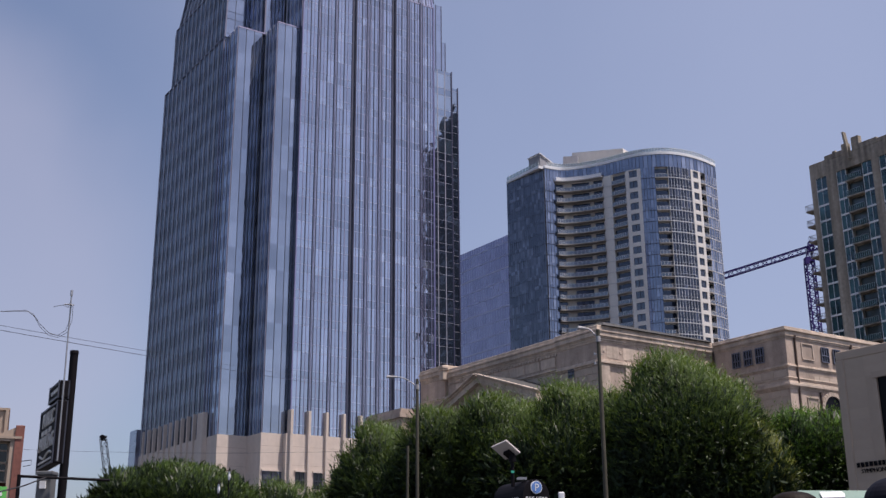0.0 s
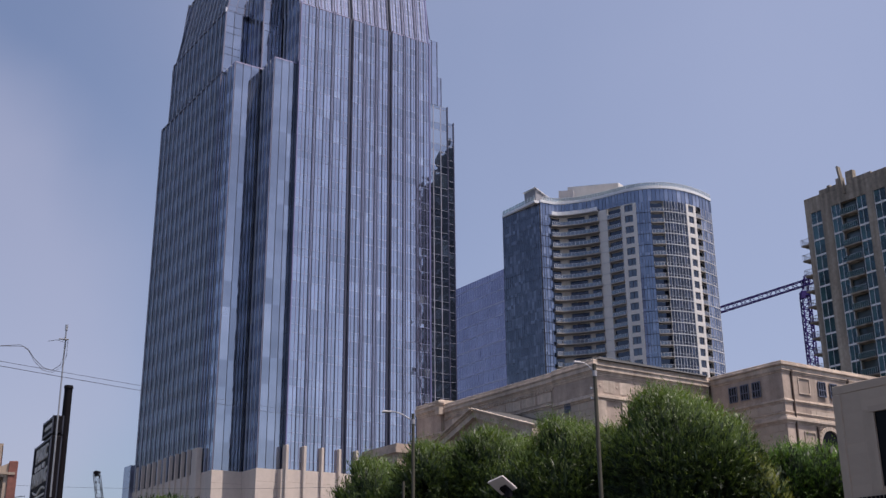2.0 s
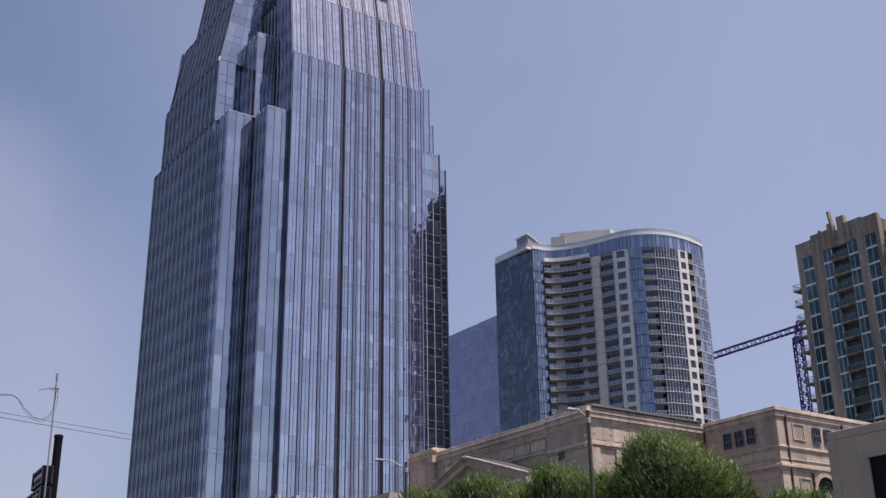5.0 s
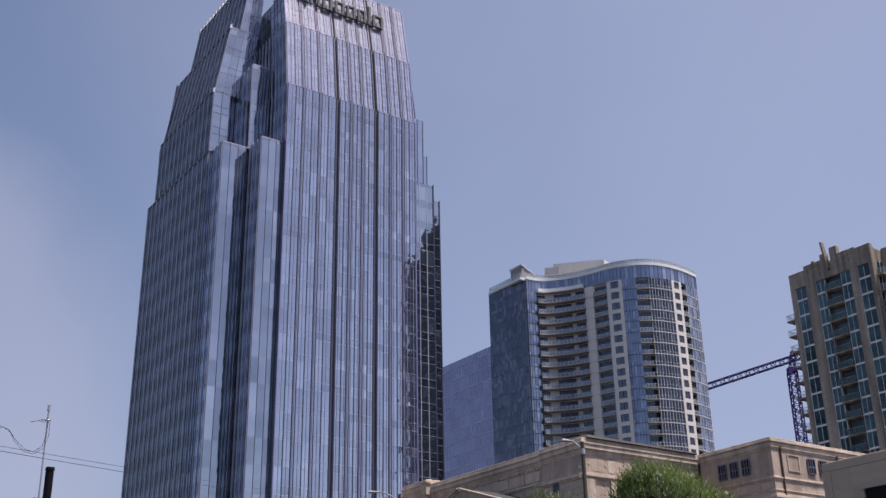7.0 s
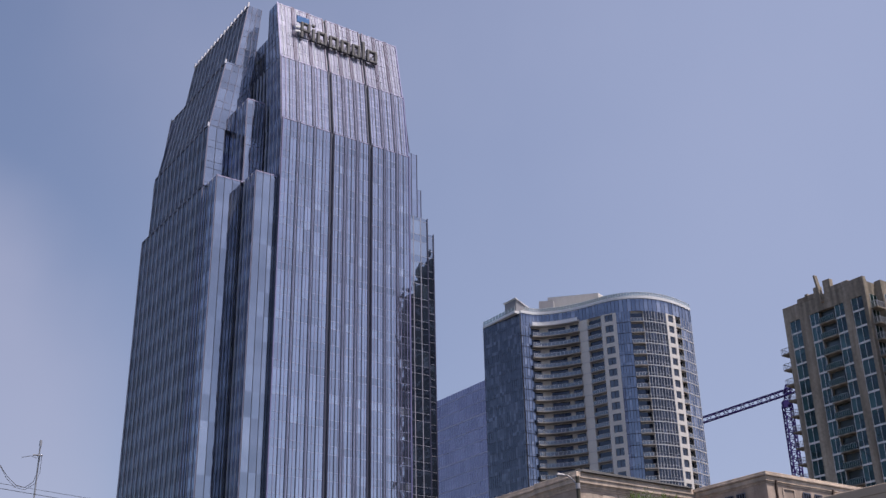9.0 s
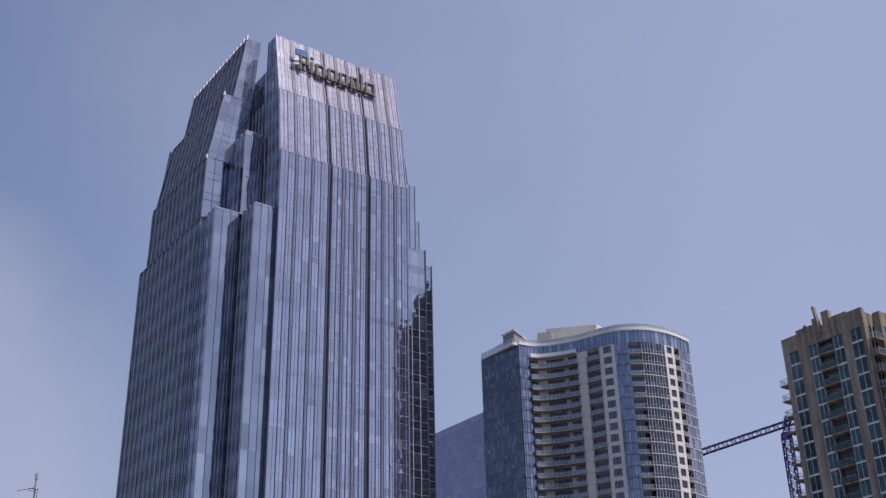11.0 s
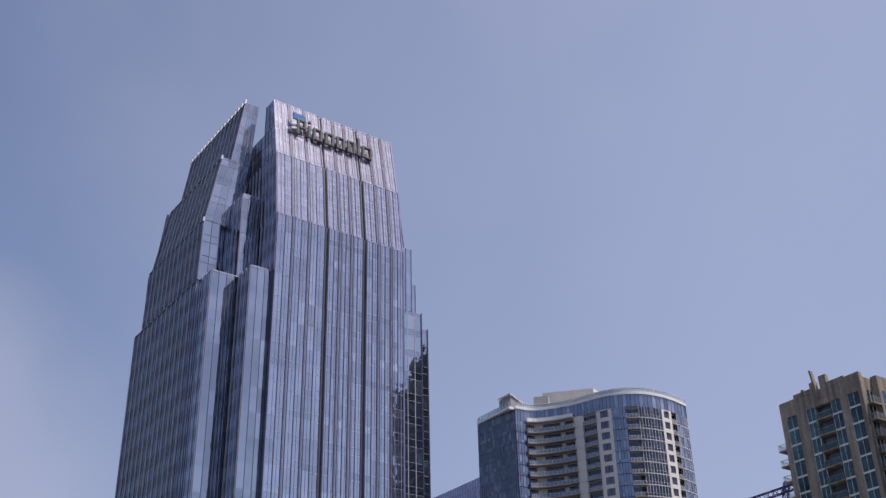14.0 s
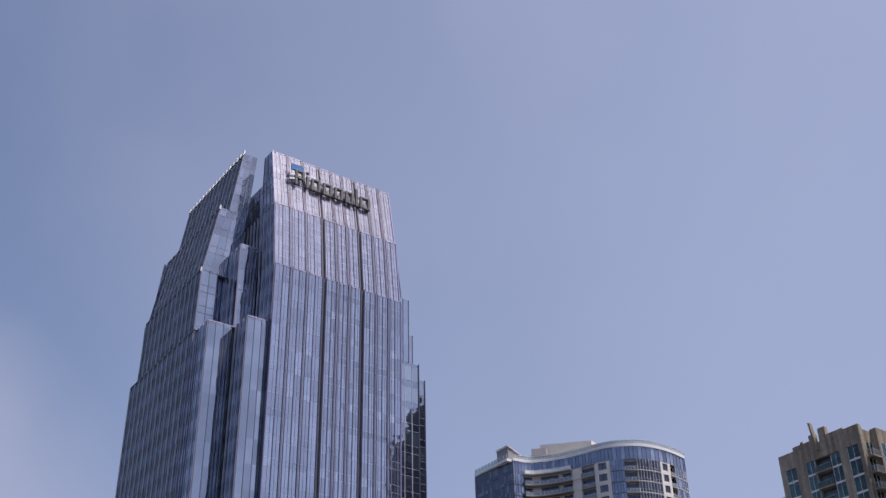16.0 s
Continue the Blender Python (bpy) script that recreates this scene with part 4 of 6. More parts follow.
for z in rows3:
    for a, b, k in COLS3:
        if k == "w":
            g = Geo()
            n = 2
            for i in range(n):
                y0, y1 = a + (b - a) * i / n, a + (b - a) * (i + 1) / n
                g.quad((0.2, y0, z + 0.1), (0.2, y1, z + 0.1), (0.2, y1, z + STORE3 - 0.2), (0.2, y0, z + STORE3 - 0.2))
            win = g.make("window", M_TEAL_GLASS, flats)
            g = Geo()
            g.box(0.08, 0.35, b, a, z - 0.2, z + 0.1)
            g.box(0.12, 0.32, b, b + 0.06, z, z + STORE3 - 0.2)
            g.box(0.12, 0.32, a - 0.06, a, z, z + STORE3 - 0.2)
            for i in range(1, n):
                y = a + (b - a) * i / n
                g.box(0.14, 0.3, y - 0.025, y + 0.025, z, z + STORE3 - 0.2)
            g.make("window_frame", M_WHITE, win)
        else:
            g = Geo()
            g.box(-0.32, 1.9, b + 0.05, a - 0.05, z - 0.26, z - 0.08)
            slab = g.make("balcony", M_CONCRETE, flats)
            g = Geo()
            g.box(-0.31, -0.29, b + 0.08, a - 0.08, z - 0.02, z + 0.9)
            g.make("rail", M_CLEAR_RAIL, slab)
            g = Geo()
            g.box(-0.33, -0.28, b + 0.05, a - 0.05, z + 0.9, z + 0.95)
            for i in range(9):
                y = a - 0.1 + (b - a + 0.2) * i / 8
                balusters.box(-0.33, -0.28, y - 0.02, y + 0.02, z - 0.1, z + 0.9)
            g.make("handrail", M_GALV, slab)
            g = Geo()
            g.quad((0.88, a, z - 0.08), (0.88, b, z - 0.08), (0.88, b, z + 2.45), (0.88, a, z + 2.45))
            g.make("balcony_door", M_FLAT_DOOR, flats)
    # corner balconies that stick out past the back edge and round the street side
    for kk, (u0, u1, v0, v1) in enumerate(((0.3, 4.5, 0.0, 1.9), (0.7, 2.95, -18.0, -16.74))):
        if kk == 0 and z > 67:
            continue
        g = Geo()
        g.box(u0, u1, v0, v1, z - 0.3, z - 0.08)
        slab = g.make("balcony", M_CONCRETE, flats)
        g = Geo()
        g.box(u0, u1, v1 - 0.06 if kk == 0 else v0, v1 if kk == 0 else v0 + 0.06, z + 0.85, z + 0.93)
        g.box(u0, u0 + 0.06, v0, v1, z + 0.85, z + 0.93)
        for i in range(12):
            x = u0 + (u1 - u0) * i / 11
            y = v1 - 0.03 if kk == 0 else v0 + 0.03
            balusters.box(x - 0.02, x + 0.02, y - 0.02, y + 0.02, z - 0.1, z + 0.87)
        for i in range(6):
            y = v0 + (v1 - v0) * i / 5
            balusters.box(u0, u0 + 0.04, y - 0.02, y + 0.02, z - 0.1, z + 0.87)
        g.make("handrail", M_GALV, slab)
    for u0, u1, y in ((1.0, 2.9, -16.77), (3.4, 6.0, -17.97), (6.6, 8.6, -17.97)):
        g = Geo()
        g.quad((u0, y, z), (u1, y, z), (u1, y, z + 2.45), (u0, y, z + 2.45))
        win = g.make("window", M_TEAL_GLASS, flats)
        g = Geo()
        for x in (u0, (u0 + u1) / 2, u1):
            g.box(x - 0.04, x + 0.04, y - 0.05, y, z, z + 2.45)
        g.box(u0, u1, y - 0.05, y, z - 0.12, z)
        g.make("window_frame", M_WHITE, win)

balusters.make("balcony_railing", M_GALV, flats, kind="stuff")

# ---- cranes ----
def lattice(g, p, q, w, h, steps, r, rungs=True):
    """A lattice boom from p to q of square section w by h."""
    p, q = Vector(p), Vector(q)
    d = (q - p).normalized()
    s = d.cross(Vector((0, 0, 1)))
    s = s.normalized() if s.length > 0.2 else Vector((1, 0, 0))
    t = s.cross(d)
    cs = [s * w / 2 + t * h / 2, -s * w / 2 + t * h / 2, -s * w / 2 - t * h / 2, s * w / 2 - t * h / 2]
    for c in cs:
        g.tube(p + c, q + c, r, r, 4)
    for i in range(steps):
        a, b = p.lerp(q, i / steps), p.lerp(q, (i + 1) / steps)
        for c, e in zip(cs, cs[1:] + cs[:1]):
            g.tube(a + c, b + e, r * 0.6, r * 0.6, 4) if i % 2 else g.tube(a + e, b + c, r * 0.6, r * 0.6, 4)
            if rungs:
                g.tube(b + c, b + e, r * 0.6, r * 0.6, 4)


crane = base("tower_crane", pose(108.0, 317.0, 0), "dark violet lattice tower crane with a long jib", "crane")
g = Geo()
lattice(g, (-0.6, 0, 0), (-0.6, 0, 95), 2.3, 2.3, 48, 0.23)
g.make("mast", M_STEEL, crane)
g = Geo()
lattice(g, (4, -2, 99.8), (-27, 8, 92.1), 1.3, 1.6, 26, 0.18, False)
g.make("jib", M_STEEL, crane)
g = Geo()
g.box(-1.8, 0.7, -1.3, 1.3, 94.8, 96.2)
g.box(-2.2, -1.1, -1.9, -0.6, 93.8, 95.4)
g.make("cab", M_STEEL, crane)
g = Geo()
lattice(g, (-0.4, 0, 96.5), (0.6, 0, 101), 1.4, 1.4, 4, 0.16)
g.make("apex", M_STEEL, crane)
boom = base("crawler_crane", pose(-74.0, 249.0, 0), "slim dark lattice crane boom standing beyond the trees", "crane")
g = Geo()
lattice(g, (6.0, 0, 0), (-1.1, 0, 35.5), 1.3, 1.3, 22, 0.075)
g.make("boom", M_BLACK, boom)
g = Geo()
g.tube((-1.9, 0, 36.0), (-0.4, 0, 36.0), 0.28, 0.28, 12)
g.tube((-1.15, -0.6, 36.0), (-1.15, 0.6, 36.0), 0.42, 0.42, 12)
g.box(-1.5, -0.8, -0.5, 0.5, 35.2, 35.9)
g.make("boom_head", M_BLACK, boom)


M_PIT = mat("dark_tinted_glass", (0.008, 0.008, 0.010), 0.25, 0.0, 0.2, 1.0, spec=0.08)
# ---- concert hall ----
hall = base("concert_hall", pose(13.55, 95.22, 0, 0, 0, STREET_TURN), "classical limestone concert hall with deep cornices and a pediment", "concert hall")
# plan: main block corner at the origin, long wall running back, wing stepping forward on the street side
g = Geo()
g.box(0.0, 30, 0.0, 23.5, 0, 22.9)
g.box(-0.35, 30, 23.5, 28.1, 0, 23.3)
g.make("wall", M_LIMESTONE, hall)
g = Geo()
g.box(13.7, 40, -8.5, 3.0, 0, 23.0)
g.make("wing_wall", M_LIMESTONE, hall)


def cornice(name, u0, u1, v0, v1, z, steps, parent=hall):
    for dz0, dz1, reach in steps:
        g = Geo()
        g.box(u0 - reach, u1, v0 - reach, v1, z + dz0, z + dz1)
        soften(g.make(name, M_LIMESTONE_TRIM, parent), 0.03, 1)


g = Geo()
g.box(-0.35, 0.0, 0.0, 5.5, 0, 22.6)
g.make("corner_pavilion", M_LIMESTONE, hall)
CROWN = ((0.0, 0.16, 0.05), (0.16, 0.34, 0.11), (0.34, 0.46, 0.17), (0.46, 0.86, 0.28), (0.86, 1.08, 0.36), (1.08, 1.4, 0.22))
cornice("cornice", 0.0, 30, 5.5, 23.4, 22.63, CROWN)
cornice("cornice", -0.35, 30, 0.0, 5.5, 22.6, CROWN)
cornice("string_course", -0.35, 30, 0.0, 5.5, 20.55, ((0.0, 0.16, 0.10), (0.16, 0.34, 0.24), (0.34, 0.5, 0.12)))
cornice("string_course", 0.0, 5, 5.5, 23.4, 20.9, ((0.0, 0.14, 0.08), (0.14, 0.3, 0.2)))
for i in range(40):
    g = Geo()
    g.box(-0.14, 0.0, 5.9 + i * 0.44, 6.12 + i * 0.44, 22.41, 22.63)
    g.make("dentil", M_LIMESTONE_TRIM, hall)
for i in range(6):
    g = Geo()
    g.box(0.6 + i * 1.9, 2.0 + i * 1.9, -0.02, 0.0, 21.25, 22.35)
    soften(g.make("frieze_panel", M_LIMESTONE_TRIM, hall), 0.03, 1)
for i in range(7):
    g = Geo()
    g.tube((0.32 + i * 1.9, 0.0, 21.85), (0.32 + i * 1.9, -0.04, 21.85), 0.15, 0.12, 16)
    g.make("roundel", M_LIMESTONE_TRIM, hall)
for u0, u1 in ((-0.35, 0.75), (2.6, 3.2), (5.6, 6.3), (8.6, 9.3)):
    g = Geo()
    g.box(u0, u1, -0.16, 0.0, 0, 20.55)
    g.make("pilaster", M_LIMESTONE_TRIM, hall)
g = Geo()
g.hexa([(-0.1, -0.5, 24.0), (13.3, -0.5, 24.0), (13.3, 3.0, 24.0), (-0.1, 3.0, 24.0), (0.5, 0.1, 24.42), (13.3, 0.1, 24.3), (13.3, 3.0, 24.5), (0.5, 3.0, 24.6)])
g.make("roof_edge", M_SLATE, hall)
cornice("cornice", 13.7, 40, -8.5, 2.9, 23.0, ((0.0, 0.16, 0.06), (0.16, 0.24, 0.14), (0.24, 0.62, 0.10), (0.62, 0.8, 0.24), (0.8, 1.0, 0.14)))
cornice("string_course", 13.7, 40, -8.5, 0.0, 20.35, ((0.0, 0.12, 0.05), (0.12, 0.26, 0.13), (0.26, 0.34, 0.07)))
cornice("string_course", 13.7, 40, -8.5, 0.0, 19.35, ((0.0, 0.10, 0.05), (0.10, 0.2, 0.11)))
cornice("string_course", 13.7, 40, -8.5, 0.0, 18.55, ((0.0, 0.14, 0.07), (0.14, 0.24, 0.15), (0.24, 0.5, 0.24), (0.5, 0.66, 0.12)))
cornice("string_course", -0.35, 29, 23.5, 28.0, 20.9, ((0.0, 0.16, 0.06), (0.16, 0.34, 0.14)))
cornice("cornice", -0.35, 29, 23.5, 28.0, 23.1, CROWN)
g = Geo()
g.box(-0.9, -0.3, 23.1, 23.8, 22.9, 24.05)
g.box(-1.05, -0.3, 22.95, 23.95, 24.05, 24.35)
g.box(-0.98, -0.3, 23.02, 23.88, 23.85, 24.05)
soften(g.make("acroter_block", M_LIMESTONE_TRIM, hall), 0.05)
# recessed upper field of the long wall and a tiled roof behind
for i in range(7):
    g = Geo()
    g.box(-0.05, 0.0, 6.2 + i * 2.3, 8.2 + i * 2.3, 21.45, 22.3)
    g.make("frieze_panel", M_LIMESTONE_TRIM, hall)
g = Geo()
g.quad((0.4, 0.4, 23.9), (29, 0.4, 23.9), (29, 23, 23.6), (0.4, 23, 23.6))
g.make("roof", M_ROOF, hall)
# stone courses, joints recessed between blocks
rnd = random.Random(5)
block_meshes = {}
def ashlar(u, v0, v1, z0, z1, along):
    """Facing blocks over one wall; along: 'v' for the long wall, 'u' for the street side."""
    h = 0.62
    z = z0
    row = 0
    while z + h < z1 + 0.01:
        x = v0 + (0.0 if row % 2 else -0.7)
        while x < v1:
            a, b = max(v0, x), min(v1, x + 1.4)
            if b - a > 0.25:
                k = round(b - a, 2)
                if (k, along) not in block_meshes:
                    gg = Geo()
                    e = 0.02
                    if along == "v":
                        gg.box(-0.045, 0.0, e, k - e, e, h - e)
                    else:
                        gg.box(e, k - e, -0.045, 0.0, e, h - e)
                    block_meshes[k, along] = gg.mesh("stone_block", M_BLOCK)
                ob = new("stone_block", block_meshes[k, along])
                ob.parent = hall
                ob.location = (u, a, z) if along == "v" else (a, u, z)
            x += 1.4
        z += h
        row += 1


# windows of the wing: three to a group, bars in front
def hall_window(u, v, w, z0, z1, along):
    g = Geo()
    frame_g = Geo()
    if along == "v":
        g.box(u - 0.03, u + 0.02, v, v + w, z0, z1)
        for k in (0, 0.34, 0.66, 1):
            frame_g.box(u - 0.12, u - 0.03, v + k * w - 0.035, v + k * w + 0.035, z0, z1)
        for k in (0, 0.45, 1):
            frame_g.box(u - 0.11, u - 0.03, v, v + w, z0 + k * (z1 - z0) - 0.04, z0 + k * (z1 - z0) + 0.04)
    else:
        g.box(v, v + w, u - 0.03, u + 0.02, z0, z1)
        for k in (0, 0.34, 0.66, 1):
            frame_g.box(v + k * w - 0.035, v + k * w + 0.035, u - 0.12, u - 0.03, z0, z1)
        for k in (0, 0.45, 1):
            frame_g.box(v, v + w, u - 0.11, u - 0.03, z0 + k * (z1 - z0) - 0.04, z0 + k * (z1 - z0) + 0.04)
    win = g.make("window", M_DARK_WINDOW, hall)
    frame_g.make("window_frame", M_SLOT, win)
    return win


for i in range(3):
    hall_window(13.66, -6.05 + i * 1.35, 0.86, 21.2, 22.55, "v")
    hall_window(-8.54, 18.3 + i * 1.6, 0.95, 21.3, 22.6, "u")
hall_window(-0.41, 3.2, 0.7, 20.0, 20.7, "v")
for u0, u1, z0, z1 in ((15.75, 17.15, 21.35, 22.65), (24.0, 25.5, 21.35, 22.65), (15.9, 17.2, 16.6, 17.9)):
    g = Geo()
    g.box(u0, u1, -8.58, -8.5, z1, z1 + 0.09)
    g.box(u0, u1, -8.58, -8.5, z0 - 0.09, z0)
    g.box(u0 - 0.09, u0, -8.58, -8.5, z0 - 0.09, z1 + 0.09)
    g.box(u1, u1 + 0.09, -8.58, -8.5, z0 - 0.09, z1 + 0.09)
    g.make("panel_moulding", M_LIMESTONE_TRIM, hall)
for u0, u1, z0, z1 in ((22.7, 23.4, 0, 23),):
    g = Geo()
    g.box(u0, u1, -8.66, -8.5, z0, z1)
    g.make("pilaster", M_LIMESTONE_TRIM, hall)
for u, z0, z1 in ((14.75, 10.0, 23.3), (17.55, 10.0, 18.5), (22.45, 20.7, 23.3)):
    g = Geo()
    g.box(u, u + 0.13, -8.66, -8.52, z0, z1)
    g.box(u - 0.04, u + 0.17, -8.7, -8.52, z1 - 0.3, z1)
    g.make("downpipe", M_RUST, hall)
for v, z0, z1 in ((-0.35, 19.0, 23.2),):
    g = Geo()
    g.box(13.48, 13.62, v, v + 0.13, z0, z1)
    g.make("downpipe", M_RUST, hall)
# arched window
g = Geo()
pts = [(19.2 + 1.3 * math.cos(a), 17.0 + 1.3 * math.sin(a)) for a in (math.pi * i / 14 for i in range(15))]
g.quad(*[(x, -8.56, z) for x, z in [(20.5, 12), *pts, (17.9, 12)][::-1]])
arch = g.make("arched_window", M_PIT, hall)
g = Geo()
for a, b in zip(pts[:-1], pts[1:]):
    g.bar((a[0], -8.5, a[1]), (b[0], -8.5, b[1]), (0, 1, 0), ((a[0] - 19.2) / 1.3, 0, (a[1] - 17) / 1.3), 0.4, 0.0, 0.35)
g.make("arch_surround", M_LIMESTONE_TRIM, arch)
# portico with its pediment
PU, PA, PL, PR = -5.0, (11.5, 21.4), (19.4, 18.6), (2.6, 18.6)
g = Geo()
g.box(PU + 0.5, 0, PR[0] + 0.6, PL[0] + 0.6, 0, 17.4)
g.make("portico_wall", M_LIMESTONE, hall)
g = Geo()
g.box(PU - 0.35, 0, PR[0] - 0.1, PL[0] + 0.9, 17.4, 18.0)
g.box(PU - 0.1, 0, PR[0] + 0.1, PL[0] + 0.7, 16.6, 17.4)
g.make("entablature", M_LIMESTONE_TRIM, hall)
g = Geo()
g.v += [(PU + 0.5, PR[0] + 0.4, 18.0), (PU + 0.5, PL[0] + 0.2, 18.0), (PU + 0.5, PA[0], 20.7)]
g.f += [(0, 2, 1)]
g.make("tympanum", M_LIMESTONE, hall)
for a, b in ((PR, PA), (PL, PA)):
    g = Geo()
    p, q = Vector((PU, a[0], a[1] - 0.5)), Vector((PU, b[0], b[1] - 0.5))
    nrm = Vector((-1, 0, 0)).cross(q - p).normalized()
    nrm = nrm if nrm.z > 0 else -nrm
    g.bar(p - nrm * 0.12, q - nrm * 0.12, nrm, (1, 0, 0), 0.62, 0.10, 0.9)
    g.bar(p + nrm * 0.10, q + nrm * 0.10, nrm, (1, 0, 0), 0.16, -0.08, 0.12)
    g.bar(p + nrm * 0.24, q + nrm * 0.24, nrm, (1, 0, 0), 0.14, -0.32, 0.05)
    soften(g.make("raking_cornice", M_LIMESTONE_TRIM, hall), 0.03, 1)
    g = Geo()
    g.bar(p - nrm * 0.47, q - nrm * 0.47, nrm, (1, 0, 0), 0.12, 0.02, 0.6)
    g.make("raking_cornice", M_LIMESTONE_TRIM, hall)
    g = Geo()
    g.bar(p + nrm * 0.2, q + nrm * 0.2, nrm, (1, 0, 0), 0.08, 0.05, 5.0)
    g.make("portico_roof", M_SLATE, hall)
g = Geo()
g.v += [(PU + 0.46, 8.2, 18.1), (PU + 0.46, 14.6, 18.1), (PU + 0.46, 11.5, 19.9)]
g.f += [(0, 2, 1)]
for i in range(9):
    y = 8.6 + i * 0.7
    g.box(PU + 0.2, PU + 0.5, y, y + 0.42, 18.1, 18.5 + 0.9 * (1 - abs(y - 11.5) / 3.4))
g.make("relief", M_LIMESTONE_TRIM, hall)
g = Geo()
g.box(-5.0, 0.0, 24.5, 31.0, 0, 18.9)
g.box(-5.3, 0.0, 24.3, 31.3, 18.9, 19.4)
g.box(-5.15, 0.0, 24.4, 31.2, 19.4, 19.8)
g.make("side_pavilion", M_LIMESTONE, hall)
ashlar(-0.35, 0.1, 5.4, 17.4, 20.5, "v")
ashlar(0.0, 5.6, 12.0, 18.4, 20.9, "v")
ashlar(13.7, -8.3, -0.1, 19.0, 20.4, "v")
ashlar(13.7, -8.3, -0.1, 15.4, 18.5, "v")
ashlar(-8.5, 17.0, 22.6, 19.3, 20.4, "u")

# ---- annex with lettering ----
K = 0.62
annex = base("stone_annex", pose(24.4 * K, 69.09 * K, 1.6 * (1 - K), 0, 0, STREET_TURN) @ Matrix.Diagonal((K, K, K, 1)), "pale stone-panelled hall annex in shade with a dark tall window", "building")
g = Geo()
g.box(0.0, 20, -20, -0.5, -0.98, 15.6)
g.make("wall", M_ANNEX, annex)
g = Geo()
g.box(-0.05, 20, -20, 0.0, 15.45, 16.0)
g.box(-0.09, 0.5, -0.55, 0.02, -0.98, 15.45)
soften(g.make("coping", M_ANNEX, annex), 0.05)
am = {}
for r in range(24):
    for c in range(9):
        z, y = 15.45 - 0.62 * (r + 1), -0.6 - 1.35 * (c + 1)
        if -5.6 < y < -2.6 and 8.9 < z < 14.2:
            continue
        if "b" not in am:
            gg = Geo()
            gg.box(-0.012, 0.0, 0.004, 1.346, 0.004, 0.616)
            am["b"] = gg.mesh("stone_panel", mat("annex_panel", (0.46, 0.365, 0.285), 0.85, 0, 0.05, 0.7, 0.1, per="object", amount=0.035))
        ob = new("stone_panel", am["b"])
        ob.parent = annex
        ob.location = (0, y, z)
g = Geo()
g.box(-0.02, 0.1, -5.3, -2.75, 9.6, 14.0)
win = g.make("window", M_PIT, annex)
g = Geo()
g.box(-0.22, 0.0, -5.6, -2.5, 14.0, 14.35)
g.box(-0.16, 0.0, -2.8, -2.5, 9.4, 14.0)
g.box(-0.10, 0.0, -5.5, -2.5, 9.3, 9.6)
g.make("window_surround", M_ANNEX, win)
g = Geo()
x = -0.72
rnd = random.Random(3)
for i in range(12):
    w = rnd.uniform(0.16, 0.24)
    g.box(-0.10, -0.03, x - w, x, 8.86, 9.14)
    x -= w + 0.10
g.make("lettering", M_BLACK, annex, "row of dark metal letter bars")
sg = bpy.data.curves.new("words", "FONT")
sg.body, sg.size, sg.extrude = "SYMPHONY CENTER", 0.36, 0.02
txt = new("words", sg)
txt.data.materials.append(M_BLACK)
txt.parent = annex
txt.matrix_basis = pose(-0.07, -0.98, 8.50, 90, 0, -90)
g = Geo()
g.box(-0.06, 0.0, -4.2, -1.9, 7.3, 8.0)
g.make("plaque", M_ANNEX, annex)

# ---- trees ----
def leaf_mat(name, col):
    m = bpy.data.materials.new(name)
    m.use_nodes = True
    t = m.node_tree
    b = t.nodes["Principled BSDF"]
    b.inputs["Roughness"].default_value = 0.42
    b.inputs["Specular IOR Level"].default_value = 0.18
    rnd_n = t.nodes.new("ShaderNodeNewGeometry").outputs["Random Per Island"]
    ramp = t.nodes.new("ShaderNodeValToRGB")
    ramp.color_ramp.elements[0].color = (col[0] * 0.45, col[1] * 0.5, col[2] * 0.6, 1)
    ramp.color_ramp.elements[1].color = (col[0] * 1.5, col[1] * 1.38, col[2] * 1.2, 1)
    t.links.new(rnd_n, ramp.inputs["Fac"])
    t.links.new(ramp.outputs["Color"], b.inputs["Base Color"])
    tr = t.nodes.new("ShaderNodeBsdfTranslucent")
    tr.inputs["Color"].default_value = (col[0] * 2.4, col[1] * 2.2, col[2] * 0.9, 1)
    mix = t.nodes.new("ShaderNodeMixShader")
    mix.inputs["Fac"].default_value = 0.26
    t.links.new(b.outputs["BSDF"], mix.inputs[1])
    t.links.new(tr.outputs["BSDF"], mix.inputs[2])
    t.links.new(mix.outputs["Shader"], t.nodes["Material Output"].inputs["Surface"])
    return m


M_LEAF = leaf_mat("leaves", (0.062, 0.105, 0.031))
M_HEDGE = leaf_mat("hedge_leaves", (0.062, 0.108, 0.032))
M_FRESH = leaf_mat("fresh_leaves", (0.062, 0.132, 0.030))
M_GAP_LEAF = leaf_mat("pale_gap_leaves", (0.12, 0.15, 0.05))
# near-black leaf copy that carries the shade inside the crowns
M_LEAF_DARK = leaf_mat("leaves_crown_shade", (0.018, 0.034, 0.018))


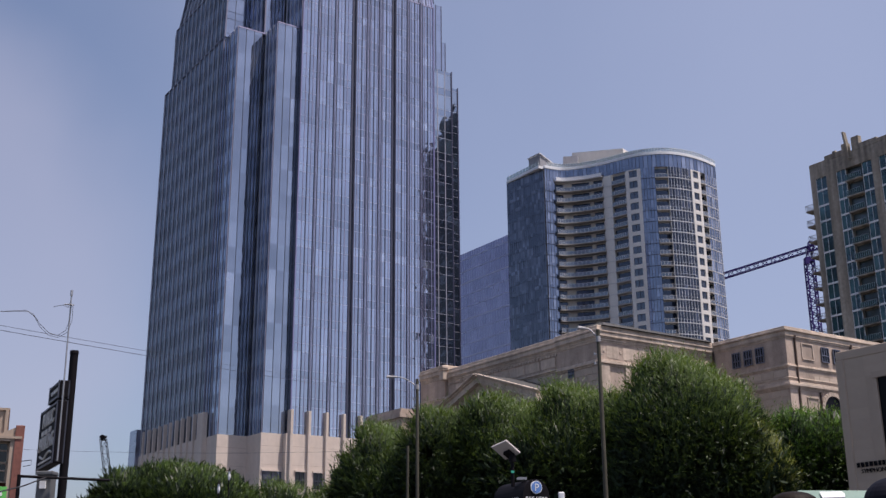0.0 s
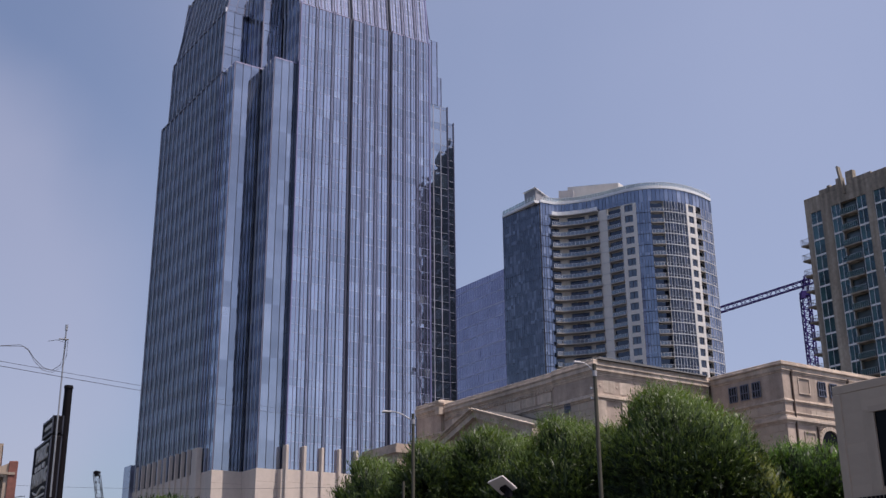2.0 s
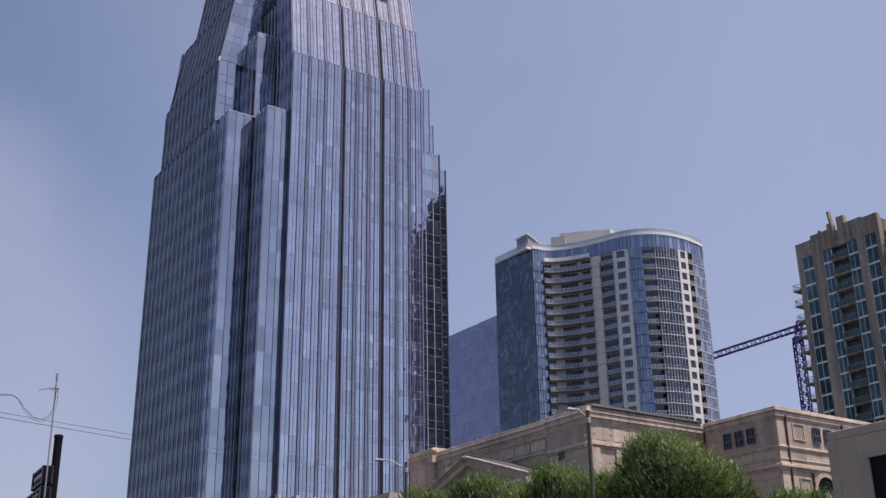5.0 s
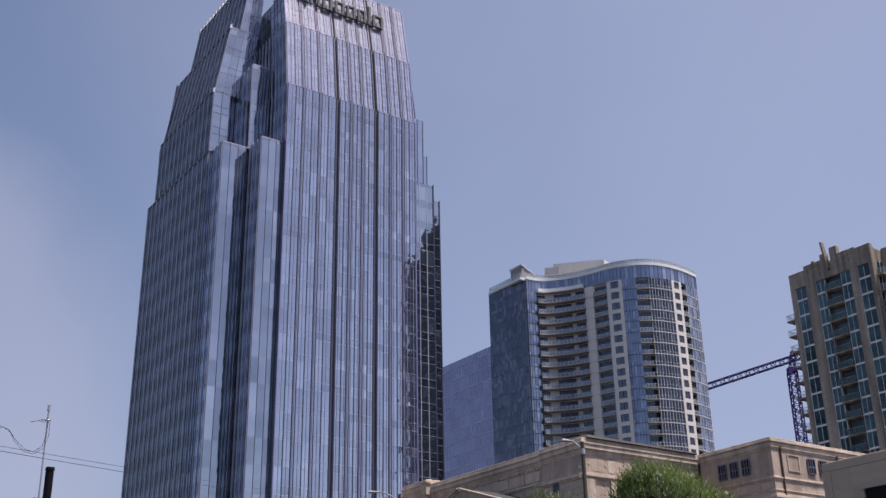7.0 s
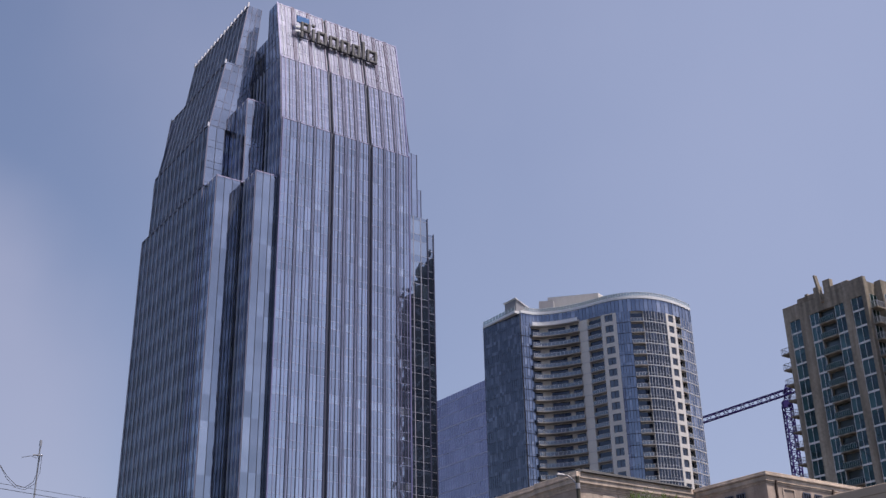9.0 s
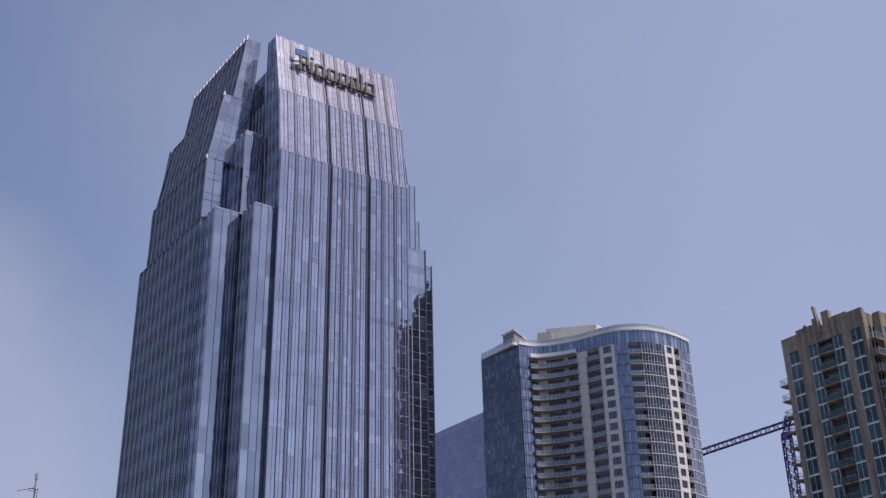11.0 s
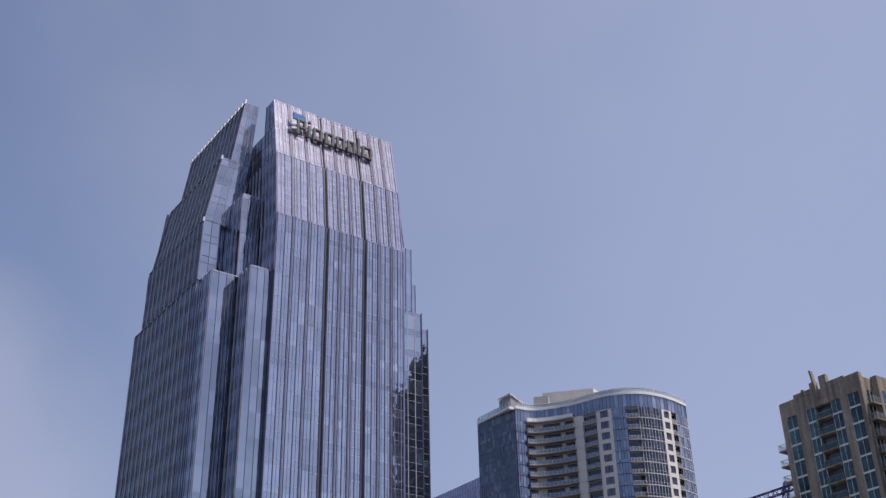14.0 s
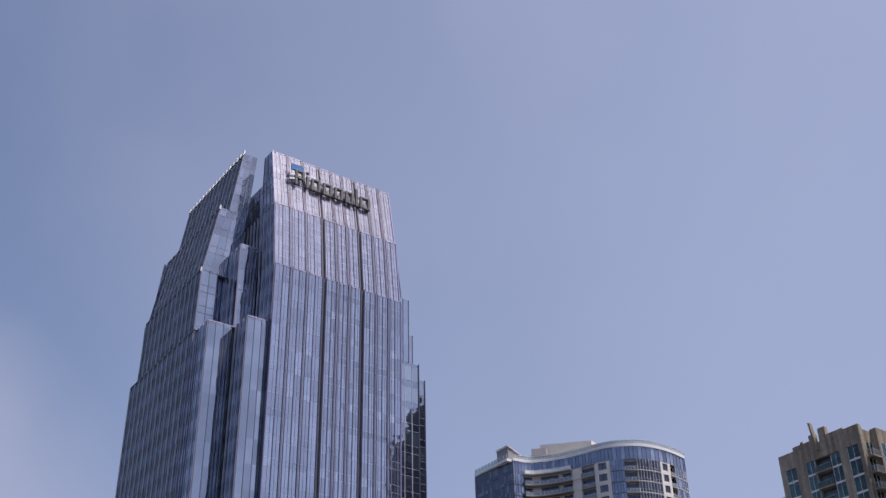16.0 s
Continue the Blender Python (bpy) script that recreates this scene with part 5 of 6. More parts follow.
def crown_mesh(name, blobs, count, size, seed, material, leaves=6, reach=0.62, thin=True):
    """Slender leaves set along many short sprigs that rise and arch out of overlapping lobes."""
    r = np.random.RandomState(seed)
    n = count // leaves
    area = np.array([b[3] * b[4] + b[4] * b[5] + b[3] * b[5] for b in blobs])
    pick = r.choice(len(blobs), n, p=area / area.sum())
    B = np.array(blobs)[pick]
    d = r.normal(size=(n, 3))
    d /= np.linalg.norm(d, axis=1)[:, None]
    d[:, 2] = np.where(d[:, 2] < -0.85, -d[:, 2], d[:, 2])
    bump = 1 + 0.05 * np.sin(d[:, 0] * 7 + B[:, 0]) * np.sin(d[:, 1] * 6 + B[:, 1] * 2) + 0.04 * np.sin(d[:, 2] * 11 + d[:, 0] * 5 + B[:, 2])
    depth = 0.97 - np.abs(r.normal(0, 0.11, n))
    c = B[:, :3] + d * B[:, 3:6] * (bump * depth)[:, None]
    keep = np.ones(n, bool)
    for k, b in enumerate(blobs):
        q = (c - np.array(b[:3])) / np.array(b[3:6])
        keep &= ~((np.linalg.norm(q, axis=1) < 0.70) & (pick != k))
    if thin:     # thinned low and off the sunny side, baring the dark inner leaves as shade
        g0 = np.array(blobs[0])
        lift = (c[:, 2] - g0[2]) / g0[5]
        sunny = (c[:, 0] - g0[0]) / g0[3]
        keep &= r.random_sample(n) < np.clip(0.38 + 0.85 * lift + 0.5 * sunny, 0.08, 1.0)
    c, d = c[keep], d[keep]
    n = len(c)
    rise = np.clip((d[:, 2] - 0.2) / 0.55, 0, 1)     # sprigs stand up on the crown's top and reach outward at its sides
    way = d * 0.85 + np.array([0, 0, 1.0]) * (0.12 + 0.75 * rise)[:, None] + r.normal(0, 0.28, (n, 3))
    way /= np.linalg.norm(way, axis=1)[:, None]
    long = reach * r.uniform(0.5, 1.35, n)
    bend = r.normal(0, 0.25, (n, 3)) - np.array([0, 0, 0.15])
    k = (np.arange(leaves) + 0.5) / leaves
    C = c[:, None, :] + way[:, None, :] * (long[:, None] * k)[:, :, None] + bend[:, None, :] * (long[:, None] * k ** 2)[:, :, None]
    C = C.reshape(-1, 3)
    m = len(C)
    up = np.repeat(way, leaves, 0) + r.normal(0, 0.34, (m, 3))
    up /= np.linalg.norm(up, axis=1)[:, None]
    flat = np.cross(np.array([0, 0, 1.0]), up)
    s = flat * (1.0 - 0.8 * np.repeat(rise, leaves))[:, None] + r.normal(0, 0.4, (m, 3))
    s -= up * (s * up).sum(1)[:, None]
    s /= np.linalg.norm(s, axis=1)[:, None]
    L = (size * r.uniform(0.7, 1.35, m))[:, None]
    W = L * r.uniform(0.13, 0.22, m)[:, None]
    nr = np.cross(s, up)
    facing = (nr * np.repeat(d, leaves, 0)).sum(1) < 0
    s = np.where(facing[:, None], -s, s)     # every leaf turns its upper side outward
    nr = np.cross(s, up)
    v = np.stack([C - up * L * 0.5, C + s * W * 0.5 + nr * W * 0.15, C + up * L * 0.5, C - s * W * 0.5 + nr * W * 0.15], 1).reshape(-1, 3)
    me = bpy.data.meshes.new(name)
    me.vertices.add(4 * m)
    me.vertices.foreach_set("co", v.astype(np.float32).ravel())
    me.loops.add(4 * m)
    me.loops.foreach_set("vertex_index", np.arange(4 * m, dtype=np.int32))
    me.polygons.add(m)
    me.polygons.foreach_set("loop_start", np.arange(0, 4 * m, 4, dtype=np.int32))
    me.polygons.foreach_set("loop_total", np.full(m, 4, dtype=np.int32))
    me.update(calc_edges=True)
    # leaves are lit as the crown's surface is: broad masses of light and shade
    b0 = np.array(blobs[0])
    q = (c - b0[:3]) / b0[3:6]
    q = d * 0.4 + 0.6 * q / np.linalg.norm(q, axis=1)[:, None]
    soft = np.repeat(q, leaves, 0) + nr * np.where((nr * np.repeat(d, leaves, 0)).sum(1) < 0, -1, 1)[:, None] * 0.95
    soft /= np.linalg.norm(soft, axis=1)[:, None]
    at = me.attributes.new("custom_normal", "FLOAT_VECTOR", "POINT")
    at.data.foreach_set("vector", np.repeat(soft, 4, 0).astype(np.float32).ravel())
    me.materials.append(material)
    return me


def tree(x, y, height, rx, ry, rz, seed, count, size=0.155, label="", group="street trees", lobes=7, material=None, low=-0.35, high=0.45, sprig=0.62):
    t = base("tree", pose(x, y, 0), label or "dense rounded green street tree, sunlit on top", "tree", group)
    r = random.Random(seed)
    cz = height - rz
    blobs = [(0, 0, cz, rx * 0.86, ry * 0.86, rz * 0.9)]
    for i in range(lobes):
        a = 2 * math.pi * i / lobes + r.uniform(-0.3, 0.3)
        k = r.uniform(0.35, 0.62)
        blobs.append((rx * k * math.cos(a), ry * k * math.sin(a), cz + rz * r.uniform(low, high), rx * r.uniform(0.42, 0.55), ry * r.uniform(0.42, 0.55), rz * r.uniform(0.42, 0.58)))
    ob = new("crown", crown_mesh("crown", blobs, count, size, seed, material or M_LEAF, reach=sprig))
    ob.parent = t
    # inner twigs and leaves painted near black: the crown's inner shade is their colour
    ob = new("shaded_inner_foliage", crown_mesh("shaded_inner_foliage", [(b[0], b[1], b[2], b[3] * 0.88, b[4] * 0.88, b[5] * 0.86) for b in blobs], count // 4, size * 2.6, seed + 50, M_LEAF_DARK, thin=False))
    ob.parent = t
    ob = new("shaded_inner_foliage", crown_mesh("shaded_inner_foliage", [(b[0], b[1], b[2] - b[5] * 0.1, b[3] * 0.62, b[4] * 0.62, b[5] * 0.75) for b in blobs], count // 9, size * 3.8, seed + 90, M_LEAF_DARK, thin=False))
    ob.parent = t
    g = Geo()
    g.tube((0, 0, 0), (0.05, 0, cz - rz * 0.4), 0.2, 0.14, 9)
    for i in range(6):
        a = 2 * math.pi * i / 6 + r.random()
        g.tube((0.05, 0, cz - rz * (0.5 - 0.08 * i)), (rx * 0.55 * math.cos(a), ry * 0.55 * math.sin(a), cz + rz * 0.25), 0.085, 0.03, 6)
    g.make("trunk", M_BARK, t)
    return t


tree(9.65, 46.8, 11.8, 3.5, 3.4, 5.2, 1, 340000, low=-0.3, high=0.26)
tree(5.7, 50.5, 11.25, 3.15, 2.8, 5.0, 2, 190000)
tree(3.1, 52.0, 10.85, 3.4, 2.7, 4.6, 3, 170000)
tree(-0.3, 53.0, 10.4, 2.7, 2.5, 4.5, 4, 140000)
tree(-3.1, 54.5, 10.05, 2.6, 2.4, 4.3, 5, 130000, high=0.25)
tree(15.1, 48.8, 9.2, 2.85, 2.6, 4.2, 6, 140000, material=M_FRESH)
# added filler tree: its paler leaves brighten the dark gap between two crowns
tree(12.45, 45.3, 8.75, 1.2, 1.1, 3.6, 11, 60000, label="slender filler tree with pale yellowish leaves between fuller trees", material=M_GAP_LEAF, low=-0.5, high=0.2, sprig=0.4)
tree(-13.5, 60.5, 8.8, 4.2, 2.8, 3.0, 7, 170000, material=M_HEDGE, low=-0.2, high=0.42, sprig=0.34)
tree(-16.4, 60.8, 8.45, 3.2, 2.6, 3.0, 8, 110000, material=M_HEDGE, sprig=0.34)
tree(-10.4, 72.5, 9.0, 3.6, 2.4, 3.2, 9, 50000, label="clipped green hedge-like tree in front of the stone base")
tree(-6.4, 73.0, 8.9, 3.4, 2.4, 3.2, 10, 48000, label="clipped green hedge-like tree in front of the stone base")

# ---- street lamps ----
def street_lamp(x, y, z, arm, reach, rise, label):
    lamp = base("street_lamp", pose(x, y, 0), label, "street lamp", "cobra-head street lamps")
    g = Geo()
    g.tube((0, 0, 0), (0, 0, z), 0.085, 0.07, 12)
    g.make("pole", M_POLE, lamp)
    a = Vector(arm)
    pts = [Vector((0, 0, z - 0.35)) + Vector((a.x * k, a.y * k, a.z * math.sin(k * math.pi / 2))) for k in (0, 0.2, 0.4, 0.6, 0.8, 1)]
    g = Geo()
    g.pipe(pts, 0.026, 8)
    g.tube((0, 0, z - 0.45), (0, 0, z - 0.25), 0.085, 0.085, 12)
    g.make("arm", M_LAMP_GREY, lamp)
    g = Geo()
    for dz in (0.9, 1.25):
        g.tube((-0.16, 0, z - dz), (0.1, 0, z - dz), 0.018, 0.018, 6)
        g.tube((-0.16, 0, z - dz - 0.03), (-0.16, 0, z - dz + 0.06), 0.035, 0.028, 8)
    g.make("insulator_arm", M_GALV, lamp)
    e, d = pts[-1], Vector((a.x, a.y, 0)).normalized()
    s = Vector((-d.y, d.x, 0))
    g = Geo()
    g.hexa([e - s * 0.06 - Vector((0, 0, 0.03)), e + s * 0.06 - Vector((0, 0, 0.03)), e + s * 0.12 + d * reach - Vector((0, 0, 0.05 - rise)), e - s * 0.12 + d * reach - Vector((0, 0, 0.05 - rise)),
            e - s * 0.04 + Vector((0, 0, 0.04)), e + s * 0.04 + Vector((0, 0, 0.04)), e + s * 0.08 + d * (reach - 0.04) + Vector((0, 0, 0.06 + rise)), e - s * 0.08 + d * (reach - 0.04) + Vector((0, 0, 0.06 + rise))])
    soften(g.make("lamp_head", M_LAMP_GREY, lamp, "pale grey lamp head"), 0.03)
    return lamp


street_lamp(5.55, 39.6, 10.78, (-0.42, 0.1, 0.42), 0.30, 0.04, "weathered street lamp pole with a short curved arm")
street_lamp(-1.175, 48.86, 10.77, (-0.9, 0.1, 0.47), 0.47, 0.02, "street lamp pole with a pale cobra head and curved arm")
g = Geo()
g.tube((-1.68, 49.97, 0), (-1.62, 49.97, 8.0), 0.075, 0.06, 10)
g.make("utility_post", M_POLE, None, "thin weathered wooden post in front of the trees", category="post")

# ---- overhead cables ----
def cable(name, a, b, sag, r, label):
    a, b = Vector(a), Vector(b)
    g = Geo()
    g.pipe([a.lerp(b, i / 20) - Vector((0, 0, sag * 4 * (i / 20) * (1 - i / 20))) for i in range(21)], r, 5)
    g.make(name, M_WIRE, None, label, category="cable", group="overhead cables")


cable("overhead_cable", (-1.175, 48.86, 9.93), (-8.74, 11.86, 5.145), 0.10, 0.005, "thin black overhead cable strung from the street lamp pole")
cable("overhead_cable", (-1.175, 48.86, 10.15), (-8.74, 11.86, 5.195), 0.10, 0.004, "thin black overhead cable strung from the street lamp pole")
cable("overhead_cable", (-22.4, 57.5, 9.0), (-1.175, 48.86, 7.72), 0.2, 0.006, "faint thin overhead cable above the trees")


# a drooping service cable by the barrier, and two small pole lamps among the clipped trees
g = Geo()
g.pipe([(-8.41, 21.41, 3.53), (-8.25, 22.4, 3.75), (-7.95, 22.85, 3.97)], 0.014, 6)
g.make("service_cable", M_WIRE, None, "thick black service cable drooping towards the barrier pipe", category="cable", group="overhead cables")
for x, y, z in ((-10.9, 56.56, 7.47), (-11.34, 56.27, 6.8)):
    lantern = base("garden_lamp", pose(x, y + 1.2, 0), "small dark pole lamp with white globe among the trees", "lamp", "lamps among the trees")
    g = Geo()
    g.tube((0, 0, 0), (0, 0, z - 0.12), 0.03, 0.03, 8)
    g.make("post", M_BLACK, lantern)
    g = Geo()
    for k in range(5):
        z0, z1 = z - 0.12 + 0.09 * k, z - 0.03 + 0.09 * k
        r0, r1 = (0.03, 0.06, 0.075, 0.07, 0.055)[k], (0.06, 0.075, 0.07, 0.055, 0.05)[k]
        g.tube((0, 0, z0), (0, 0, z1), r0, r1, 14)
    g.make("globe", M_WHITE, lantern, "white globe")
    g = Geo()
    g.tube((0, 0, z + 0.33), (0, 0, z + 0.40), 0.11, 0.06, 14)
    g.tube((0, 0, z + 0.40), (0, 0, z + 0.52), 0.05, 0.02, 10)
    g.make("cap", M_BLACK, lantern)
# ---- roadside sign on its black post ----
def at_pose(ob, m):
    ob.matrix_basis = m
    return ob


sign = base("roadside_sign", pose(-7.92, 23.71, 0), "dark roadside sign box with pale lettering bars on thick black post", "sign")
g = Geo()
g.tube((0.0, 0, 0), (0.0, 0, 6.66), 0.095, 0.085, 20)
g.tube((0.0, 0, 6.66), (0.0, 0, 6.72), 0.10, 0.09, 20)
g.make("post", M_BLACK, sign)
M_SIGN_PALE = mat("faded_lettering", (0.60, 0.57, 0.52), 0.6, 0, 0.2, 4.0)
SIGN_TURN = math.degrees(math.atan2(25.5 - 23.11, -9.12 + 7.82))   # the box runs back from the post
for name, z0, z1, length, back in (("sign_box", 4.30, 5.60, 2.18, 0.22), ("header_box", 5.64, 6.02, 1.36, 0.22)):
    g = Geo()
    g.box(back, length, -0.09, 0.09, z0, z1)
    box_ob = soften(at_pose(g.make(name, M_BLACK, sign), pose(0.08, -0.55, 0, 0, 0, SIGN_TURN)), 0.025)
    g = Geo()
    for x0, x1, y0, y1 in ((back + 0.02, length - 0.02, z0 + 0.02, z0 + 0.06), (back + 0.02, length - 0.02, z1 - 0.06, z1 - 0.02), (back + 0.02, back + 0.06, z0, z1), (length - 0.06, length - 0.02, z0, z1)):
        g.box(x0, x1, 0.09, 0.115, y0, y1)
        g.box(x0, x1, -0.115, -0.09, y0, y1)
    g.make("frame", M_MULLION, box_ob)
    g = Geo()
    rnd = random.Random(8)
    if name == "sign_box":
        for x in (0.75, 1.2, 1.6):
            g.box(x, x + 0.26, 0.09, 0.11, 5.02, 5.12)
        g.box(0.5, 2.0, 0.09, 0.105, 4.42, 4.46)
        g.pipe([(0.5 + 0.17 * i, 0.1, 4.55 + 0.05 * math.sin(i * 0.9)) for i in range(9)], 0.025, 5)
        for body, z in (("PUBLIC", 5.2), ("PARKING", 4.7)):
            cu = bpy.data.curves.new("words", "FONT")
            cu.body, cu.size, cu.extrude, cu.offset, cu.align_x = body, 0.42, 0.012, 0.006, "CENTER"
            cu.materials.append(M_SIGN_PALE)
            ob = new("words", cu)
            ob.parent = box_ob
            ob.matrix_basis = pose(1.18, 0.1, z, 90, 0, 180)
    else:
        for x in (0.3, 0.6, 0.9):
            g.box(x, x + 0.24, 0.09, 0.105, 5.8, 5.88)
    g.make("lettering_bars", M_SIGN_PALE, box_ob)
g = Geo()
g.tube((0.10, -0.75, 4.3), (0.13, -0.9, 7.75), 0.018, 0.016, 8)
g.tube((0.13, -0.9, 7.7), (0.13, -0.9, 7.82), 0.03, 0.03, 8)
g.tube((0.0, -0.9, 7.52), (0.2, -0.9, 7.50), 0.015, 0.015, 6)
g.make("conduit", M_GALV, sign)
g = Geo()
drop = [(-1.10, -1.47, 7.23), (-0.85, -1.37, 7.27), (-0.62, -1.28, 7.30), (-0.47, -1.23, 7.23), (-0.32, -1.17, 7.03), (-0.13, -1.10, 6.86), (0.04, -1.04, 6.82), (0.18, -0.99, 6.94), (0.22, -0.93, 7.18), (0.22, -0.9, 7.5)]
drop = [(x - 0.07 * min(1, 1 + x), y, z) for x, y, z in drop]
g.pipe(drop, 0.006, 5)
g.make("drop_wire", M_WIRE, sign)
g = Geo()
g.pipe([(x + 0.02 + 0.03 * math.sin(i), y, z - 0.05 * math.sin(i * 0.34)) for i, (x, y, z) in enumerate(drop)], 0.005, 5)
g.make("drop_wire", M_WIRE, sign)
g = Geo()
g.pipe([(-0.15, -1.1, 7.42), (0.02, -1.05, 7.46), (0.1, -0.95, 7.44), (0.13, -0.9, 7.6)], 0.006, 5)
g.make("drop_wire", M_WIRE, sign)
g = Geo()
g.box(-0.28, 0.02, -0.75, -0.45, 3.0, 4.02)
g.box(-0.31, 0.05, -0.78, -0.42, 4.02, 4.10)
soften(g.make("meter_box", M_METER, sign, "grey metal meter box"), 0.02)
g = Geo()
g.box(-0.2, -0.08, -0.79, -0.75, 3.75, 3.9)
g.make("box_label", M_WHITE, sign)
g = Geo()
g.tube((-8.45, 22.68, 3.97), (-6.80, 23.23, 3.93), 0.028, 0.028, 8)
g.tube((-8.45, 22.68, 0), (-8.45, 22.68, 4.0), 0.04, 0.04, 8)
g.make("barrier_frame", M_BLACK, None, "thin black pipe frame across the parking entrance", category="barrier")

# ---- brick shop building at the edge ----
shop = base("brick_building", pose(-20.91, 56.24, 0, 0, 0, 21), "old red brick shop building with tan parapet and dark windows", "building")
M_BRICK_WALL = mat("brick_wall", (0.20, 0.08, 0.062), 0.88, 0, 0.22, 3.0, 0.4, streak=0.1, fine=0.15)
g = Geo()
g.box(-14, -1.7, 0.0, 16, 0, 9.3)
g.box(-1.7, 0.0, 0.6, 16, 0, 9.3)
g.make("wall", M_BRICK_WALL, shop)
g = Geo()
g.box(-0.42, 0.0, -0.12, 0.6, 0, 9.95)
soften(g.make("pier", M_BRICK_WALL, shop), 0.02)
g = Geo()
g.box(-0.62, -0.42, -0.05, 0.6, 0, 9.35)
g.make("pier_return", M_TAN, shop)
g = Geo()
g.hexa([(-1.25, -0.02, 9.4), (-0.1, -0.02, 9.4), (-0.1, 0.5, 9.4), (-1.25, 0.5, 9.4), (-1.25, -0.02, 9.46), (-0.1, -0.02, 10.0), (-0.1, 0.5, 10.0), (-1.25, 0.5, 9.46)])
g.make("raking_parapet", M_TAN, shop)
g = Geo()
g.box(-14, -0.1, -0.16, 0.62, 9.28, 9.40)
g.box(-14, -0.45, -0.08, 0.62, 9.16, 9.28)
g.make("cornice", M_TAN, shop)
g = Geo()
g.box(-14, -0.85, 1.2, 12, 9.3, 10.85)
g.make("upper_storey", M_TAN, shop)
g = Geo()
g.box(-14, -0.78, 1.1, 12, 10.85, 10.97)
g.box(-0.98, -0.82, 1.08, 1.25, 9.4, 10.85)
g.make("parapet_trim", M_TAN, shop)
for k, (z0, z1) in enumerate(((8.15, 9.1), (7.2, 8.1))):
    g = Geo()
    g.box(-1.7, -0.62, 0.40, 0.44, z0, z1)
    win = g.make("window", M_DARK_WINDOW, shop)
    g = Geo()
    for z in (z0, (z0 + z1) / 2 + 0.1, z1):
        g.box(-1.7, -0.62, 0.33, 0.40, z - 0.035, z + 0.035)
    g.box(-0.72, -0.62, 0.33, 0.40, z0, z1)
    g.make("window_frame", M_TAN, win)
g = Geo()
g.box(-2.6, -0.55, -0.06, -0.03, 5.6, 6.95)
banner = g.make("banner", M_GREEN, shop, "bright green fabric banner")
g = Geo()
for x, w in ((-1.5, 0.3), (-1.1, 0.35)):
    g.box(x, x + w, -0.075, -0.06, 6.5, 6.7)
g.make("lettering_bars", M_WHITE, banner)
g = Geo()
g.pipe([(0.0, -0.05, 8.2), (0.45, -0.3, 8.25), (0.45, -0.3, 8.0), (0.1, -0.05, 7.95)], 0.018, 6)
g.make("sign_bracket", M_BLACK, shop)

# ---- pay station ----
pay = base("pay_station", pose(0.87, 11.97, 0), "black parking pay station with barrel hood and small solar panel", "pay station")
HOOD_TURN = 24
g = Geo()
g.box(-0.13, 0.13, -0.14, 0.46, 0, 2.55)
soften(at_pose(g.make("cabinet", M_BLACK, pay), pose(0, 0, 0, 0, 0, HOOD_TURN)), 0.02)
g = Geo()
arc = [(0.155 * math.cos(a), 2.58 + 0.185 * math.sin(a)) for a in (math.pi * i / 16 for i in range(17))] + [(-0.155, 2.5), (0.155, 2.5)]
k = len(arc)
g.v += [(x, -0.17, z) for x, z in arc] + [(x, 0.50, z) for x, z in arc]
g.f += [tuple(range(k)), tuple(range(2 * k - 1, k - 1, -1))] + [(i, i + k, (i + 1) % k + k, (i + 1) % k) for i in range(k)]
hood = at_pose(g.make("hood", M_BLACK, pay), pose(0, 0, 0, 0, 0, HOOD_TURN))
g = Geo()
g.tube((0.0, -0.173, 2.68), (0.0, -0.18, 2.68), 0.066, 0.066, 28)
badge = g.make("badge", M_WHITE, hood, "round white and blue parking badge")
g = Geo()
g.tube((0.0, -0.180, 2.68), (0.0, -0.183, 2.68), 0.058, 0.058, 28)
g.make("badge_disc", mat("badge_blue", (0.10, 0.22, 0.52), 0.4, 0, 0.05, 2.0), badge)


def letters(body, size, m, parent, material=None):
    cu = bpy.data.curves.new("words", "FONT")
    cu.body, cu.size, cu.extrude, cu.align_x = body, size, 0.001, "CENTER"
    ob = new("words", cu)
    ob.data.materials.append(material or M_WHITE)
    ob.parent = parent
    ob.matrix_basis = m
    return ob


letters("P", 0.105, pose(0.0, -0.186, 2.643, 90, 0, 0), hood)
letters("PAY HERE", 0.058, pose(0.0, -0.176, 2.545, 90, 0, 0), hood)
letters("PAY HERE", 0.058, pose(-0.158, 0.05, 2.545, 90, 0, -90), hood)
g = Geo()
g.tube((-0.16, 0.0, 2.7), (-0.16, 0.0, 3.03), 0.02, 0.02, 12)
g.tube((-0.16, 0.0, 2.96), (-0.155, 0.0, 3.03), 0.04, 0.04, 12)
g.make("pole", M_BLACK, pay)
g = Geo()
g.box(-0.178, -0.142, -0.030, -0.022, 2.84, 2.865)
g.make("status_light", mat("green_lens", (0.05, 0.45, 0.30), 0.2, 0, 0.05, 2.0), pay)
g = Geo()
g.box(-0.114, 0.114, -0.107, 0.107, -0.012, 0.012)
# tilted towards the sun; its pale underside shows
px, py = Vector((0.155, 0.12, -0.116)).normalized(), Vector((0.15, -0.145, 0.05)).normalized()
pm = Matrix((px, py, px.cross(py))).transposed().to_4x4()
pm.translation = (-0.223, 0.0, 3.085)
panel = at_pose(soften(g.make("solar_panel", M_PANEL_BACK, pay, "small tilted solar panel with pale underside"), 0.006), pm)
g = Geo()
g.box(-0.10, 0.10, -0.095, 0.095, -0.0165, -0.0125)
g.make("solar_cells", M_BLACK, panel)
g = Geo()
g.box(0.0, 0.09, -0.03, 0.05, 0.012, 0.05)
g.make("bracket", M_BLACK, panel)
g = Geo()
